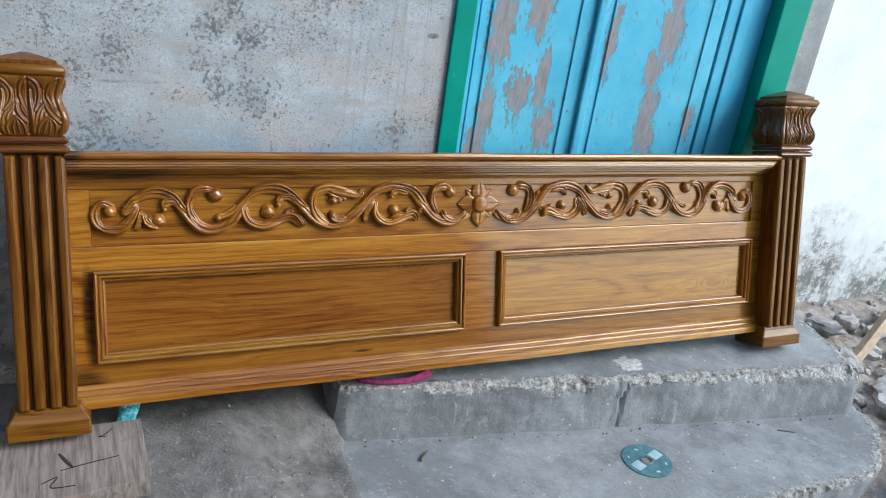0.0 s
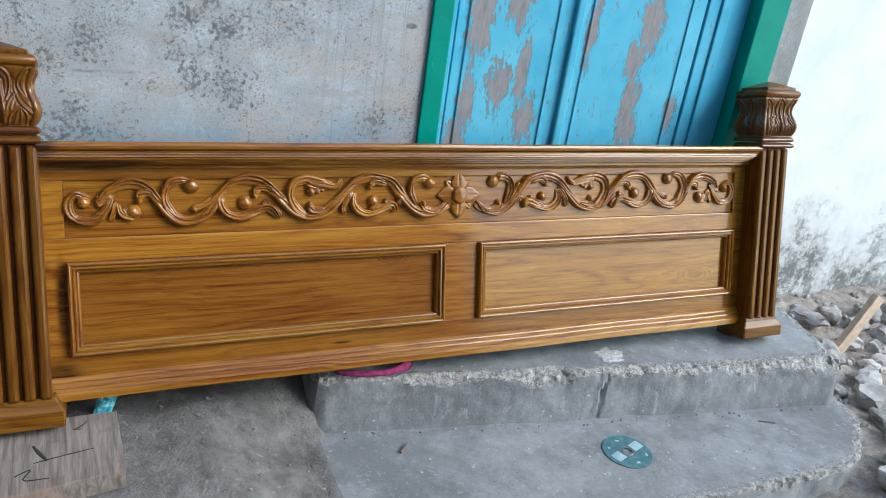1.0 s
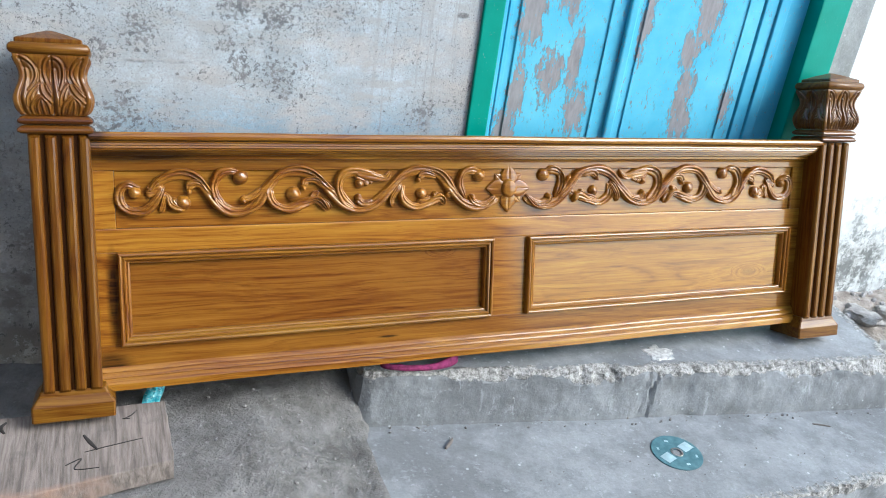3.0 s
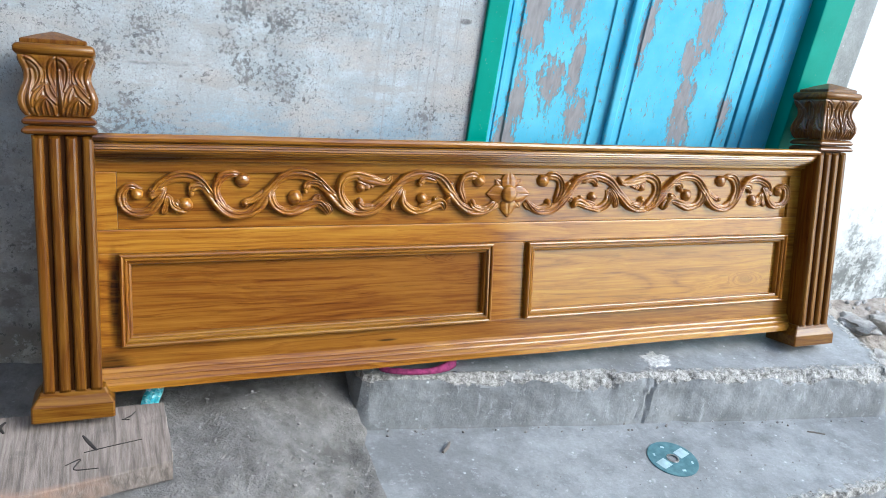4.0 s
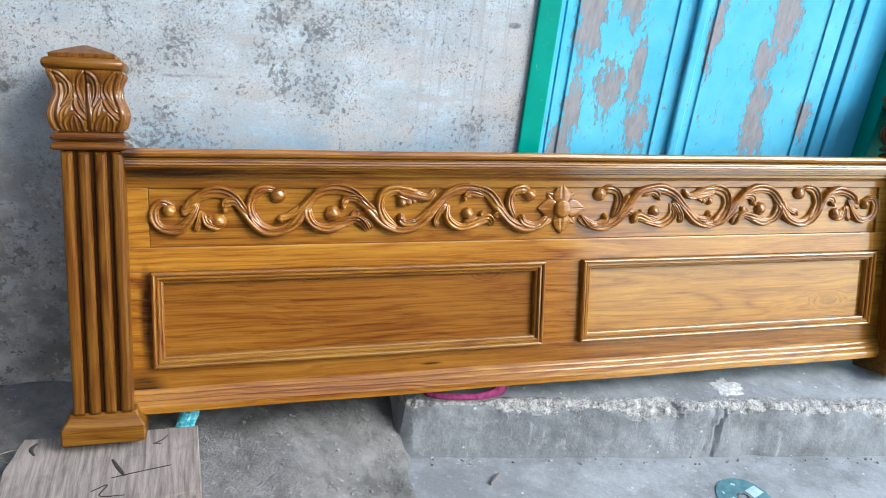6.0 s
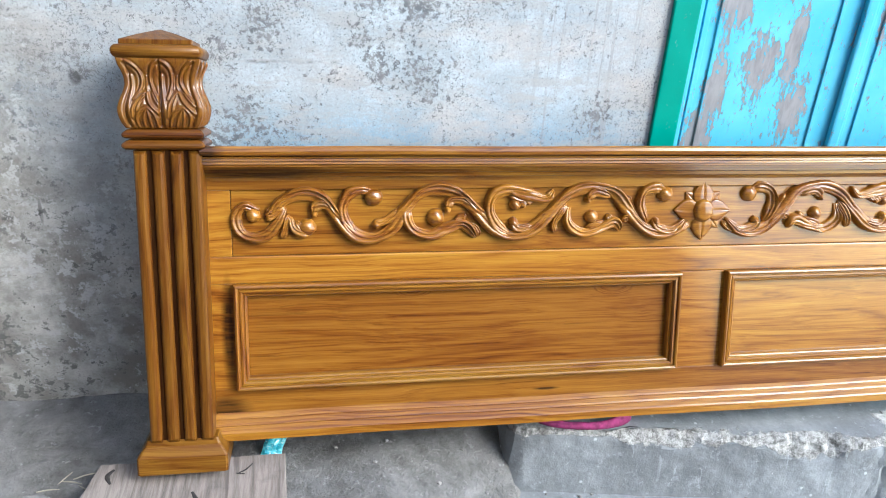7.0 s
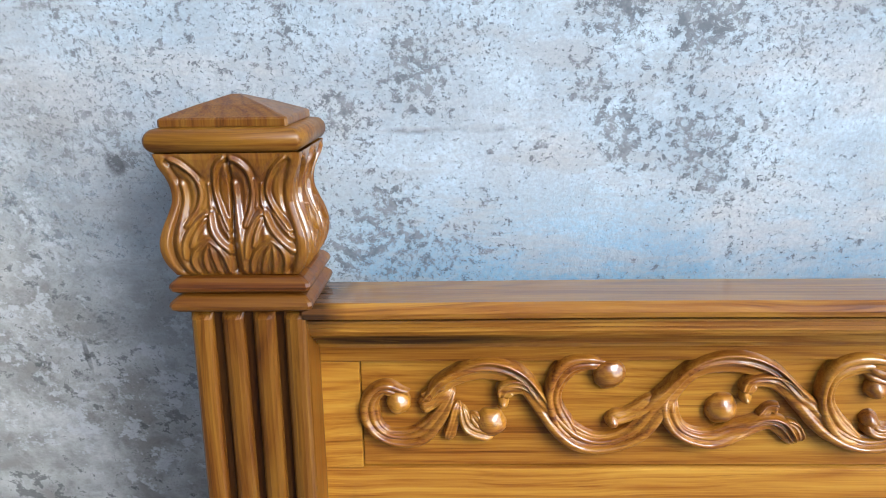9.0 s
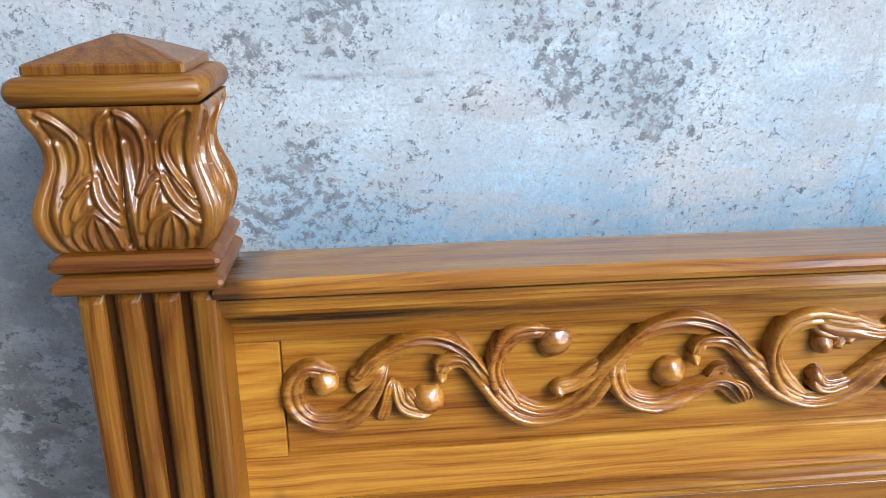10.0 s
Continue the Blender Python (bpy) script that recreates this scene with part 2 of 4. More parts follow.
def white_wall():
    m = Nodes("limewash_daylit")
    z = m.axis(2)
    mid = m.noise(5, 6, 0.65)
    fine = m.noise(30, 5, 0.7)
    # whitewash, lightened further to stand in for the stronger daylight here
    col = m.mix(m.ramp(mid, (0.4, 0.0), (0.75, 1.0)), (0.78, 0.82, 0.82), (0.66, 0.71, 0.73))
    low = m.math("ADD", z, m.math("MULTIPLY", m.math("SUBTRACT", mid, 0.5), 0.9))
    dirt = m.ramp(m.math("ADD", low, 0.6), (0.26, 1.0), (0.62, 0.0))
    moss = m.ramp(m.math("ADD", m.noise(26, 9, 0.8), m.math("MULTIPLY", dirt, 0.14)), (0.58, 0.0), (0.66, 0.8))
    col = m.mix(m.math("MULTIPLY", dirt, m.ramp(fine, (0.35, 0.35), (0.65, 0.95))), col, (0.33, 0.325, 0.31))
    col = m.mix(m.math("MULTIPLY", moss, dirt), col, (0.10, 0.105, 0.10))
    m.bump(m.math("ADD", mid, m.math("MULTIPLY", fine, 0.3)), 0.4, 0.006)
    return m.done(col, 0.9, spec=0.2)


def peeling_paint(name, paint, paint2, patches=(), amount=0.0, bare=(0.275, 0.265, 0.275)):
    """Oil paint on old timber, flaked off in upright tongues."""
    m = Nodes(name)
    tall = m.noise(1.0, 6, 0.70, 0.5, m.mapped((55, 55, 22)))
    small = m.noise(1.0, 5, 0.75, 0.3, m.mapped((120, 120, 50)))
    chips = m.noise(1.0, 3, 0.7, 0.2, m.mapped((260, 260, 95)))
    zone = None
    for px, pz, rx, rz in patches:
        b = m.blob((px, 0.2, pz), (rx, 1, rz))
        zone = b if zone is None else m.math("MAXIMUM", zone, b)
    f = m.math("ADD", m.math("MULTIPLY", tall, 0.52), m.math("MULTIPLY", small, 0.48))
    f = m.math("ADD", f, amount)
    if zone is not None:
        f = m.math("ADD", f, m.math("MULTIPLY", zone, 0.26))
    flake = m.ramp(f, (0.628, 0.0), (0.642, 1.0))
    near = m.math("ADD", m.math("MULTIPLY", chips, 0.62), m.math("MULTIPLY", f, 0.62))
    flake = m.math("MAXIMUM", flake, m.ramp(near, (0.735, 0.0), (0.75, 0.9)))
    rim = m.ramp(f, (0.60, 0.0), (0.628, 1.0))
    base = m.mix(m.ramp(m.noise(7, 4, 0.6), (0.35, 0.0), (0.7, 1.0)), paint, paint2)
    wood = m.mix(m.ramp(m.noise(1.0, 4, 0.6, 0.3, m.mapped((90, 90, 26))), (0.35, 0.0), (0.70, 1.0)), tuple(c * 1.1 for c in bare), tuple(c * 0.8 for c in bare))
    col = m.mix(flake, m.mix(m.math("MULTIPLY", rim, 0.6), base, tuple(c * 0.45 for c in paint)), wood)
    m.bump(m.math("SUBTRACT", m.math("MULTIPLY", small, 0.2), flake), 0.6, 0.0025)
    return m.done(col, m.ramp(flake, (0.0, 0.5), (1.0, 0.85)), spec=0.25)


BLUE_PATCHES = ((0.915, 0.49, 0.05, 0.16), (0.985, 0.33, 0.05, 0.10), (1.05, 0.37, 0.03, 0.14), (1.075, 0.24, 0.05, 0.10), (0.905, 0.27, 0.035, 0.12),
                (0.885, 0.19, 0.05, 0.08), (1.40, 0.28, 0.045, 0.16), (1.41, 0.22, 0.06, 0.08), (1.385, 0.41, 0.04, 0.10), (1.42, 0.52, 0.05, 0.16),
                (1.235, 0.48, 0.03, 0.14), (1.015, 0.54, 0.05, 0.10), (1.545, 0.27, 0.035, 0.08))


def concrete(name, light, dark, chip=0.0, scale=1.0, worn=False):
    m = Nodes(name)
    big = m.noise(3.0 * scale, 6, 0.6)
    mid = m.noise(16 * scale, 6, 0.65)
    fine = m.noise(140 * scale, 3, 0.7)
    col = m.mix(m.ramp(m.math("ADD", m.math("MULTIPLY", big, 0.6), m.math("MULTIPLY", mid, 0.4)), (0.40, 0.0), (0.60, 1.0)), dark, light)
    col = m.mix(m.ramp(m.noise(7 * scale, 8, 0.75), (0.54, 0.0), (0.66, 0.55)), col, tuple(c * 0.62 for c in dark))
    col = m.mix(m.ramp(m.noise(28 * scale, 8, 0.78), (0.58, 0.0), (0.64, 0.45)), col, tuple(min(0.6, c * 1.35) for c in light))
    col = m.mix(m.ramp(fine, (0.3, 0.25), (0.7, 0.0)), col, tuple(c * 0.5 for c in dark))
    spots = m.voronoi(22 * scale)
    col = m.mix(m.ramp(spots, (0.05, 0.7), (0.09, 0.0)), col, tuple(min(0.6, c * 1.6) for c in light))
    height = m.math("ADD", m.math("MULTIPLY", mid, 0.7 + chip), m.math("MULTIPLY", fine, 0.22))
    if worn:
        # crumbled where the edge has broken away, with rough pale mortar and pits
        n = m.t.nodes.new("ShaderNodeAttribute")
        n.attribute_name = "wear"
        crumb = m.noise(75, 8, 0.8)
        gone = m.ramp(m.math("ADD", n.outputs["Fac"], m.math("MULTIPLY", m.math("SUBTRACT", m.noise(48, 6, 0.75), 0.5), 1.1)), (0.16, 0.0), (0.24, 1.0))
        rubble = m.mix(m.ramp(crumb, (0.40, 0.0), (0.58, 1.0)), (0.13, 0.125, 0.115), (0.46, 0.45, 0.43))
        col = m.mix(gone, col, rubble)
        scratch = m.noise(1.0, 4, 0.7, 0.5, m.mapped((60, 60, 9)))
        col = m.mix(m.ramp(scratch, (0.62, 0.0), (0.68, 0.35)), col, tuple(min(0.6, c * 1.5) for c in light))
        height = m.math("ADD", height, m.math("MULTIPLY", m.math("MULTIPLY", gone, crumb), 1.6))
    m.bump(height, 0.55, 0.008)
    return m.done(col, 0.85, spec=0.3)


def ground_material():
    """Trodden cement on one side, loose brown earth on the other."""
    m = Nodes("ground_surface")
    x = m.axis(0)
    big, mid, fine = m.noise(4, 6, 0.62), m.noise(20, 6, 0.7), m.noise(120, 4, 0.7)
    cem = m.mix(m.ramp(m.math("ADD", m.math("MULTIPLY", big, 0.5), m.math("MULTIPLY", mid, 0.5)), (0.40, 0.0), (0.62, 1.0)), (0.115, 0.11, 0.103), (0.255, 0.247, 0.238))
    cem = m.mix(m.ramp(m.noise(45, 4, 0.7), (0.62, 0.0), (0.68, 0.7)), cem, (0.34, 0.335, 0.325))
    earth = m.mix(m.ramp(mid, (0.38, 0.0), (0.62, 1.0)), (0.22, 0.187, 0.16), (0.46, 0.41, 0.365))
    earth = m.mix(m.ramp(fine, (0.55, 0.0), (0.68, 0.8)), earth, (0.36, 0.33, 0.30))
    side = m.ramp(m.math("ADD", m.math("MULTIPLY", x, 0.4), m.math("MULTIPLY", mid, 0.15)), (0.72, 0.0), (0.84, 1.0))
    m.bump(m.math("ADD", m.math("MULTIPLY", mid, 0.8), m.math("MULTIPLY", fine, 0.4)), 0.9, 0.02)
    return m.done(m.mix(side, cem, earth), 0.92, spec=0.25)


def plain(name, color, rough=0.6, vary=0.25, scale=30, **kw):
    m = Nodes(name)
    n = m.noise(scale, 4, 0.6)
    col = m.mix(m.ramp(n, (0.35, 0.0), (0.7, 1.0)), tuple(c * (1 - vary) for c in color), tuple(min(0.95, c * (1 + vary)) for c in color))
    m.bump(n, 0.25, 0.003)
    return m.done(col, rough, **kw)


WALL, WHITE = plaster_wall(), white_wall()
BLUE = peeling_paint("peeling_blue_paint", (0.085, 0.42, 0.61), (0.15, 0.52, 0.69), BLUE_PATCHES, 0.028)
BLUE_SOUND = peeling_paint("worn_blue_paint", (0.075, 0.40, 0.60), (0.13, 0.50, 0.68), (), 0.015)
GREEN = peeling_paint("green_paint", (0.003, 0.245, 0.185), (0.006, 0.30, 0.23), (), -0.06)
GREY_PLASTER = concrete("grey_plaster_edge", (0.40, 0.42, 0.42), (0.24, 0.255, 0.25))
# kept dark so the added, unseen walls bounce little light
BLOCKER_DARK = concrete("blocker_dark", (0.17, 0.15, 0.13), (0.09, 0.08, 0.07), 0.3)
STEP_MAT = concrete("step_concrete", (0.33, 0.345, 0.36), (0.185, 0.192, 0.198), 0.3, worn=True)
LUMP = concrete("grey_lump", (0.24, 0.235, 0.23), (0.12, 0.118, 0.115), 0.5, 2.0)
GROUND = ground_material()
ROCK = concrete("broken_stone", (0.60, 0.575, 0.55), (0.24, 0.228, 0.216), 0.5, 2.0)


def weathered():
    m = Nodes("weathered_board")
    fibre = m.noise(1.0, 5, 0.65, 0.3, m.mapped((120, 9, 40)))
    stain = m.noise(9, 6, 0.65)
    col = m.mix(m.ramp(fibre, (0.36, 0.0), (0.62, 1.0)), (0.135, 0.113, 0.10), (0.275, 0.235, 0.21))
    col = m.mix(m.ramp(stain, (0.52, 0.0), (0.64, 0.6)), col, (0.10, 0.087, 0.08))
    col = m.mix(m.ramp(m.math("ADD", m.math("MULTIPLY", m.axis(1), -1.0), m.math("MULTIPLY", stain, 0.1)), (0.335, 0.0), (0.36, 0.8)), col, (0.36, 0.23, 0.17))
    m.bump(m.math("ADD", fibre, stain), 0.5, 0.003)
    return m.done(col, 0.85, spec=0.25)


OLD_WOOD = weathered()
GAP_DARK = plain("gap_dark", (0.03, 0.028, 0.028), 0.6)


# ---- building helpers ----
def part(name, bm, material, parent=None, label="", smooth=False):
    me = bpy.data.meshes.new(name)
    bmesh.ops.recalc_face_normals(bm, faces=bm.faces[:])
    bm.to_mesh(me)
    bm.free()
    me.materials.append(material)
    if smooth:
        for p in me.polygons:
            p.use_smooth = True
    ob = new(name, me)
    ob.parent = parent
    return tagged(ob, label)


def soften(bm, width, segments=2):
    bmesh.ops.bevel(bm, geom=bm.edges[:], offset=width, segments=segments, affect="EDGES", profile=0.6)
    return bm


def box(x0, x1, y0, y1, z0, z1, bevel=0.0):
    bm = bmesh.new()
    bmesh.ops.create_cube(bm, size=1, matrix=Matrix.Translation(((x0 + x1) / 2, (y0 + y1) / 2, (z0 + z1) / 2)) @ Matrix.Diagonal((x1 - x0, y1 - y0, z1 - z0, 1)))
    return soften(bm, bevel) if bevel else bm


def bridge(bm, a, b, closed=True):
    n = len(a)
    for k in range(n if closed else n - 1):
        bm.faces.new((a[k], a[(k + 1) % n], b[(k + 1) % n], b[k]))


def extruded(profile, x0, x1, steps=1, wobble=0.0):
    """A (y, z) outline drawn out along x."""
    bm = bmesh.new()
    rings = []
    for k in range(steps + 1):
        x = x0 + (x1 - x0) * k / steps
        dz = wobble * noise.noise((x * 3.0, 4.2, 0)) if wobble else 0
        rings.append([bm.verts.new((x, y, z + dz)) for y, z in profile])
    for a, b in zip(rings, rings[1:]):
        bridge(bm, a, b)
    bm.faces.new(rings[0])
    bm.faces.new(rings[-1])
    return bm


DEEP = 0.89      # the posts are less deep than wide


def square_loft(cx, cy, levels, corner=0.12, depth=DEEP):
    """Square rings with softened corners, one for each (z, half width)."""
    bm = bmesh.new()
    rings = []
    for z, w in levels:
        c = w * corner
        pts = [(w, -w + c), (w, w - c), (w - c, w), (-w + c, w), (-w, w - c), (-w, -w + c), (-w + c, -w), (w - c, -w)]
        rings.append([bm.verts.new((cx + px, cy + py * depth, z)) for px, py in pts])
    for a, b in zip(rings, rings[1:]):
        bridge(bm, a, b)
    bm.faces.new(rings[0])
    bm.faces.new(rings[-1])
    return bm


def spline(points, n):
    """A smooth line through the points."""
    p = [Vector(q) for q in points]
    p = [2 * p[0] - p[1], *p, 2 * p[-1] - p[-2]]
    out = []
    for k in range(1, len(p) - 2):
        for j in range(n):
            t = j / n
            a, b, c, d = p[k - 1], p[k], p[k + 1], p[k + 2]
            out.append(0.5 * (2 * b + (c - a) * t + (2 * a - 5 * b + 4 * c - d) * t * t + (3 * b - a - 3 * c + d) * t ** 3))
    return out + [p[-2]]


# ---- the setting ----
wall = part("wall_main", box(-3.0, 0.77, 0.17, 0.42, -0.6, 2.6), WALL)
tagged(wall, "old limewashed plaster wall, flaking and stained", "wall", kind="structure")
tagged(part("wall_over_door", box(0.77, 1.83, 0.17, 0.42, 1.56, 2.6), WALL), "limewashed plaster over the door", "wall", kind="structure")
tagged(part("wall_edge", box(1.83, 1.92, 0.165, 0.42, -0.6, 2.6, 0.006), GREY_PLASTER), "grey plastered edge of the wall beside the door", "wall", kind="structure")
tagged(part("wall_white", box(1.92, 6.0, 0.25, 0.45, -0.7, 2.6), WHITE), "whitewashed wall, its stronger daylight put into the colour, with grime near the ground", "wall", kind="structure")
# unseen, added close by to hold light off the left end
tagged(part("wall_left", box(-0.88, -0.68, -3.5, 0.169, -0.6, 4.6), BLOCKER_DARK), "unseen dark wall added to block light from the left", "wall", kind="structure")
# unseen too, added to cut sky light and darken reflections in the varnish
tagged(part("wall_opposite", box(-4.0, 2.7, -3.9, -3.6, -0.7, 2.6), BLOCKER_DARK), "unseen dark wall added in front to block sky light", "wall", kind="structure")


def door():
    d = tagged(new("door_1"), "double wooden door in peeling blue paint with a green frame", "door", kind="structure")
    part("frame_post", box(0.77, 0.82, 0.160, 0.26, -0.32, 1.56, 0.003), GREEN, d, "green painted frame post")
    part("frame_post", box(1.73, 1.83, 0.158, 0.26, -0.32, 1.56, 0.004), GREEN, d, "green painted frame post")
    part("frame_head", box(0.82, 1.73, 0.160, 0.26, 1.50, 1.56, 0.003), GREEN, d, "green painted frame head")
    part("inner_jamb", box(0.82, 0.845, 0.195, 0.25, -0.30, 1.50, 0.003), BLUE_SOUND, d)
    for x0, x1 in ((0.848, 1.176), (1.190, 1.583)):
        leaf = part("door_leaf", box(x0, x1, 0.207, 0.245, -0.29, 1.495, 0.003), BLUE, d, "plank leaf with flaking blue paint")
        # beading down the edges and panels between
        for bx, w in ((x0 + 0.004, 0.012), (x0 + 0.034, 0.008), (x1 - 0.05, 0.008)):
            part("bead", box(bx, bx + w, 0.2025, 0.2065, -0.29, 1.495, 0.0018), BLUE, leaf)
    part("astragal", box(1.172, 1.196, 0.193, 0.2065, -0.29, 1.495, 0.005), BLUE, d, "blue batten over the meeting leaves")
    for x0, x1, y in ((1.59, 1.628, 0.204), (1.630, 1.662, 0.197), (1.664, 1.73, 0.203)):
        part("jamb_board", box(x0, x1, y, 0.25, -0.30, 1.50, 0.003), BLUE_SOUND, d, "blue jamb board")
    # near-black sheet added behind the leaves, so the gaps read as shade
    part("backing", box(0.82, 1.73, 0.252, 0.258, -0.30, 1.50), GAP_DARK, d)
    return d


door()


def ground_height(x, y):
    left = -0.345 - 0.16 * min(1.0, max(0.0, (-0.30 - y) / 0.5))
    near_step = min(1.0, max(0.0, (x - 0.26) / 0.2))
    left += near_step * -0.088 * min(1.0, max(0.0, (0.05 - y) / 0.2)) * (1.0 if y > -0.3 else max(0.0, 1 + (y + 0.3) / 0.25))
    edge = 0.505 + 0.012 * noise.noise((y * 18, 3.0, 1.0)) + 0.10 * max(0.0, -0.36 - y)
    left -= 0.12 * min(1.0, max(0.0, (x - edge) / 0.035))
    right = -0.475 + 0.09 * min(1.0, max(0.0, (y + 0.15) / 0.35)) + 0.02 * noise.noise((x * 4, y * 4, 1.7))
    k = min(1.0, max(0.0, (x - 1.5) / 0.5))
    k = k * k * (3 - 2 * k)
    z = left * (1 - k) + right * k
    return z + 0.008 * noise.noise((x * 14, y * 14, 0)) + 0.004 * noise.noise((x * 27, y * 27, 5)) + 0.003 * noise.noise((x * 45, y * 45, 3))


def ground():
    xs = np.concatenate([[-300, -60, -15, -5, -2.4], np.arange(-1.2, 0.7, 0.02), np.arange(0.7, 1.7, 0.06), np.arange(1.7, 3.2, 0.02), [3.6, 4.5, 6, 15, 60, 300]])
    ys = np.concatenate([[-300, -60, -15, -5, -3, -2, -1.4], np.arange(-1.0, 0.27, 0.02), [0.4, 3, 15, 60, 300]])
    bm = bmesh.new()
    grid = [[bm.verts.new((x, y, ground_height(x, y))) for x in xs] for y in ys]
    for r0, r1 in zip(grid, grid[1:]):
        bridge(bm, r0, r1, False)
    return tagged(part("ground", bm, GROUND, smooth=True), "trodden grey cement ground turning to loose earth", "ground", kind="structure")


ground()


def slab(name, outline, z0, z1, batter, seed, rough_edge, notches=(), parent=None):
    """A cast block with a worn, chipped upper edge."""
    bm = bmesh.new()
    pts, soft = [], []
    for k, c in enumerate(outline):
        c = Vector(c)
        to_a, to_b = (Vector(outline[k - 1]) - c).normalized(), (Vector(outline[(k + 1) % len(outline)]) - c).normalized()
        soft += [tuple(c + to_a * 0.026), tuple(c + (to_a + to_b) * 0.008), tuple(c + to_b * 0.026)]
    for a, b in zip(soft, soft[1:] + soft[:1]):
        a, b = Vector(a), Vector(b)
        n = max(2, int((b - a).length / 0.007))
        pts += [a + (b - a) * k / n for k in range(n)]
    mid = sum((Vector(p) for p in outline), Vector((0, 0))) / len(outline)
    half = [max(abs(p[k] - mid[k]) for p in outline) for k in (0, 1)]
    rings = []
    depth = z1 - z0
    worn_layer = bm.verts.layers.float.new("wear")
    drops = [depth] + [0.06 + (depth - 0.06) * k / 10 for k in range(9, -1, -1)] + [0.052, 0.046, 0.040, 0.033, 0.027, 0.021, 0.016, 0.011, 0.007, 0.003, 0.0]
    for d in drops:
        ring = []
        for k, p in enumerate(pts):
            t = (pts[(k + 1) % len(pts)] - pts[k - 1]).normalized()
            inward = Vector((-t.y, t.x))
            q3 = Vector((p.x, p.y, d))
            worn = min(1.6, max(0.15, 0.55 + 1.3 * noise.noise((p.x * 6, p.y * 6, seed))))
            deep = 0.036 * worn * (1 + 0.5 * noise.noise(q3 * 35))
            band = max(0.0, 1 - d / deep)
            off = rough_edge * worn * band ** 1.4 - batter * d / depth
            off += 0.008 * noise.fractal(q3 * 42, 0.8, 2.1, 4) * min(1.0, band * 3) + 0.004 * noise.fractal(q3 * 16, 0.8, 2.1, 4)
            for at, w, cut in notches:
                off += cut * max(0.0, 1 - abs(p.x + 0.03 * noise.noise((d * 22, seed, 2)) - at) / (w * (1 + 0.7 * noise.noise((d * 40, seed, 6)))))
            drop = 0.0 if d == 0 else 0.003 * band * noise.fractal(q3 * 60, 0.8, 2.1, 3)
            q = p + inward * off
            ring.append(bm.verts.new((q.x, q.y, z1 - d + drop)))
            ring[-1][worn_layer] = band if d else band * 0.3
        rings.append(ring)
    rings.append([bm.verts.new((mid.x + (p.x - mid.x) * (1 - 0.07 / half[0]), mid.y + (p.y - mid.y) * (1 - 0.07 / half[1]), z1)) for p in pts])
    for a, b in zip(rings, rings[1:]):
        n = len(a)
        for k in range(n):
            bm.faces.new((a[k], a[(k + 1) % n], b[(k + 1) % n], b[k]))
    hub = bm.verts.new((mid.x, mid.y, z1))
    for a, b in zip(rings[-1], rings[-1][1:] + rings[-1][:1]):
        bm.faces.new((a, b, hub))
    ob = part(name, bm, STEP_MAT, parent, smooth=True)
    ob.data.set_sharp_from_angle(angle=radians(24))
    return ob


UPPER = [(0.50, -0.055), (1.18, -0.158), (1.985, -0.270), (2.06, 0.06), (2.07, 0.164), (0.495, 0.164)]
LOWER = [(0.44, -0.52), (1.40, -0.515), (1.79, -0.515), (1.89, -0.47), (2.00, -0.36), (2.03, -0.26), (2.04, 0.0), (0.44, 0.0), (0.44, -0.2)]
tagged(slab("step_upper", UPPER, -0.50, -0.305, 0.025, 1.0, 0.024, ((1.212, 0.022, 0.007), (1.232, 0.008, 0.008), (1.33, 0.06, 0.008))), "grey concrete doorstep with a chipped front edge", "step", kind="structure")
tagged(slab("step_lower", LOWER, -0.60, -0.44, 0.0, 7.0, 0.012), "low grey concrete step with worn corners", "step", kind="structure")


# ---- the footboard, in its own upright frame ----
board = tagged(new("bed_footboard"), "carved varnished teak bed footboard leaning against the wall", "bed footboard")
board.matrix_basis = LEAN_BACK
MID, REACH = 0.8445, 0.931
XL, XR = -0.040, 2 * MID + 0.040


def plank_part(name, x0, x1, z0, z1, y0=0.0, label="", wood=TEAK_H):
    return part(name, box(x0, x1, y0, 0.030, z0, z1, 0.0012), wood, board, label)


plank_part("top_board", XL, XR, 0.1575, 0.205)
frieze = plank_part("frieze_board", 0.0005, 2 * MID - 0.0005, 0.0465, 0.157, 0.0065, "frieze board with carved scrolls")
part("frieze_stile", box(XL, 0, 0, 0.03, 0.0465, 0.157, 0.0012), TEAK_H, board)
part("frieze_stile", box(2 * MID, XR, 0, 0.03, 0.0465, 0.157, 0.0012), TEAK_H, board)
part("middle_rail", box(XL, XR, 0, 0.03, 0, 0.046, 0.0022), TEAK_H, board)
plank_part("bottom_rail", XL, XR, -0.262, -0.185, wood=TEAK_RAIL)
part("stile", box(XL, 0, 0, 0.03, -0.1848, -0.0002, 0.001), TEAK_H, board)
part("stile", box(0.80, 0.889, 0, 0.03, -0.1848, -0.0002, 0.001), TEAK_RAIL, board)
part("stile", box(2 * MID, XR, 0, 0.03, -0.1848, -0.0002, 0.001), TEAK_H, board)

CAP_PROFILE = [(0.045, 0.223), (-0.050, 0.232), (-0.0555, 0.229), (-0.057, 0.224), (-0.0555, 0.219), (-0.050, 0.2165), (-0.044, 0.2155), (0.045, 0.2155)]
part("top_rail", extruded(CAP_PROFILE, XL + 0.002, XR - 0.002, 80, 0.0015), TEAK_H, board, "moulded top rail")
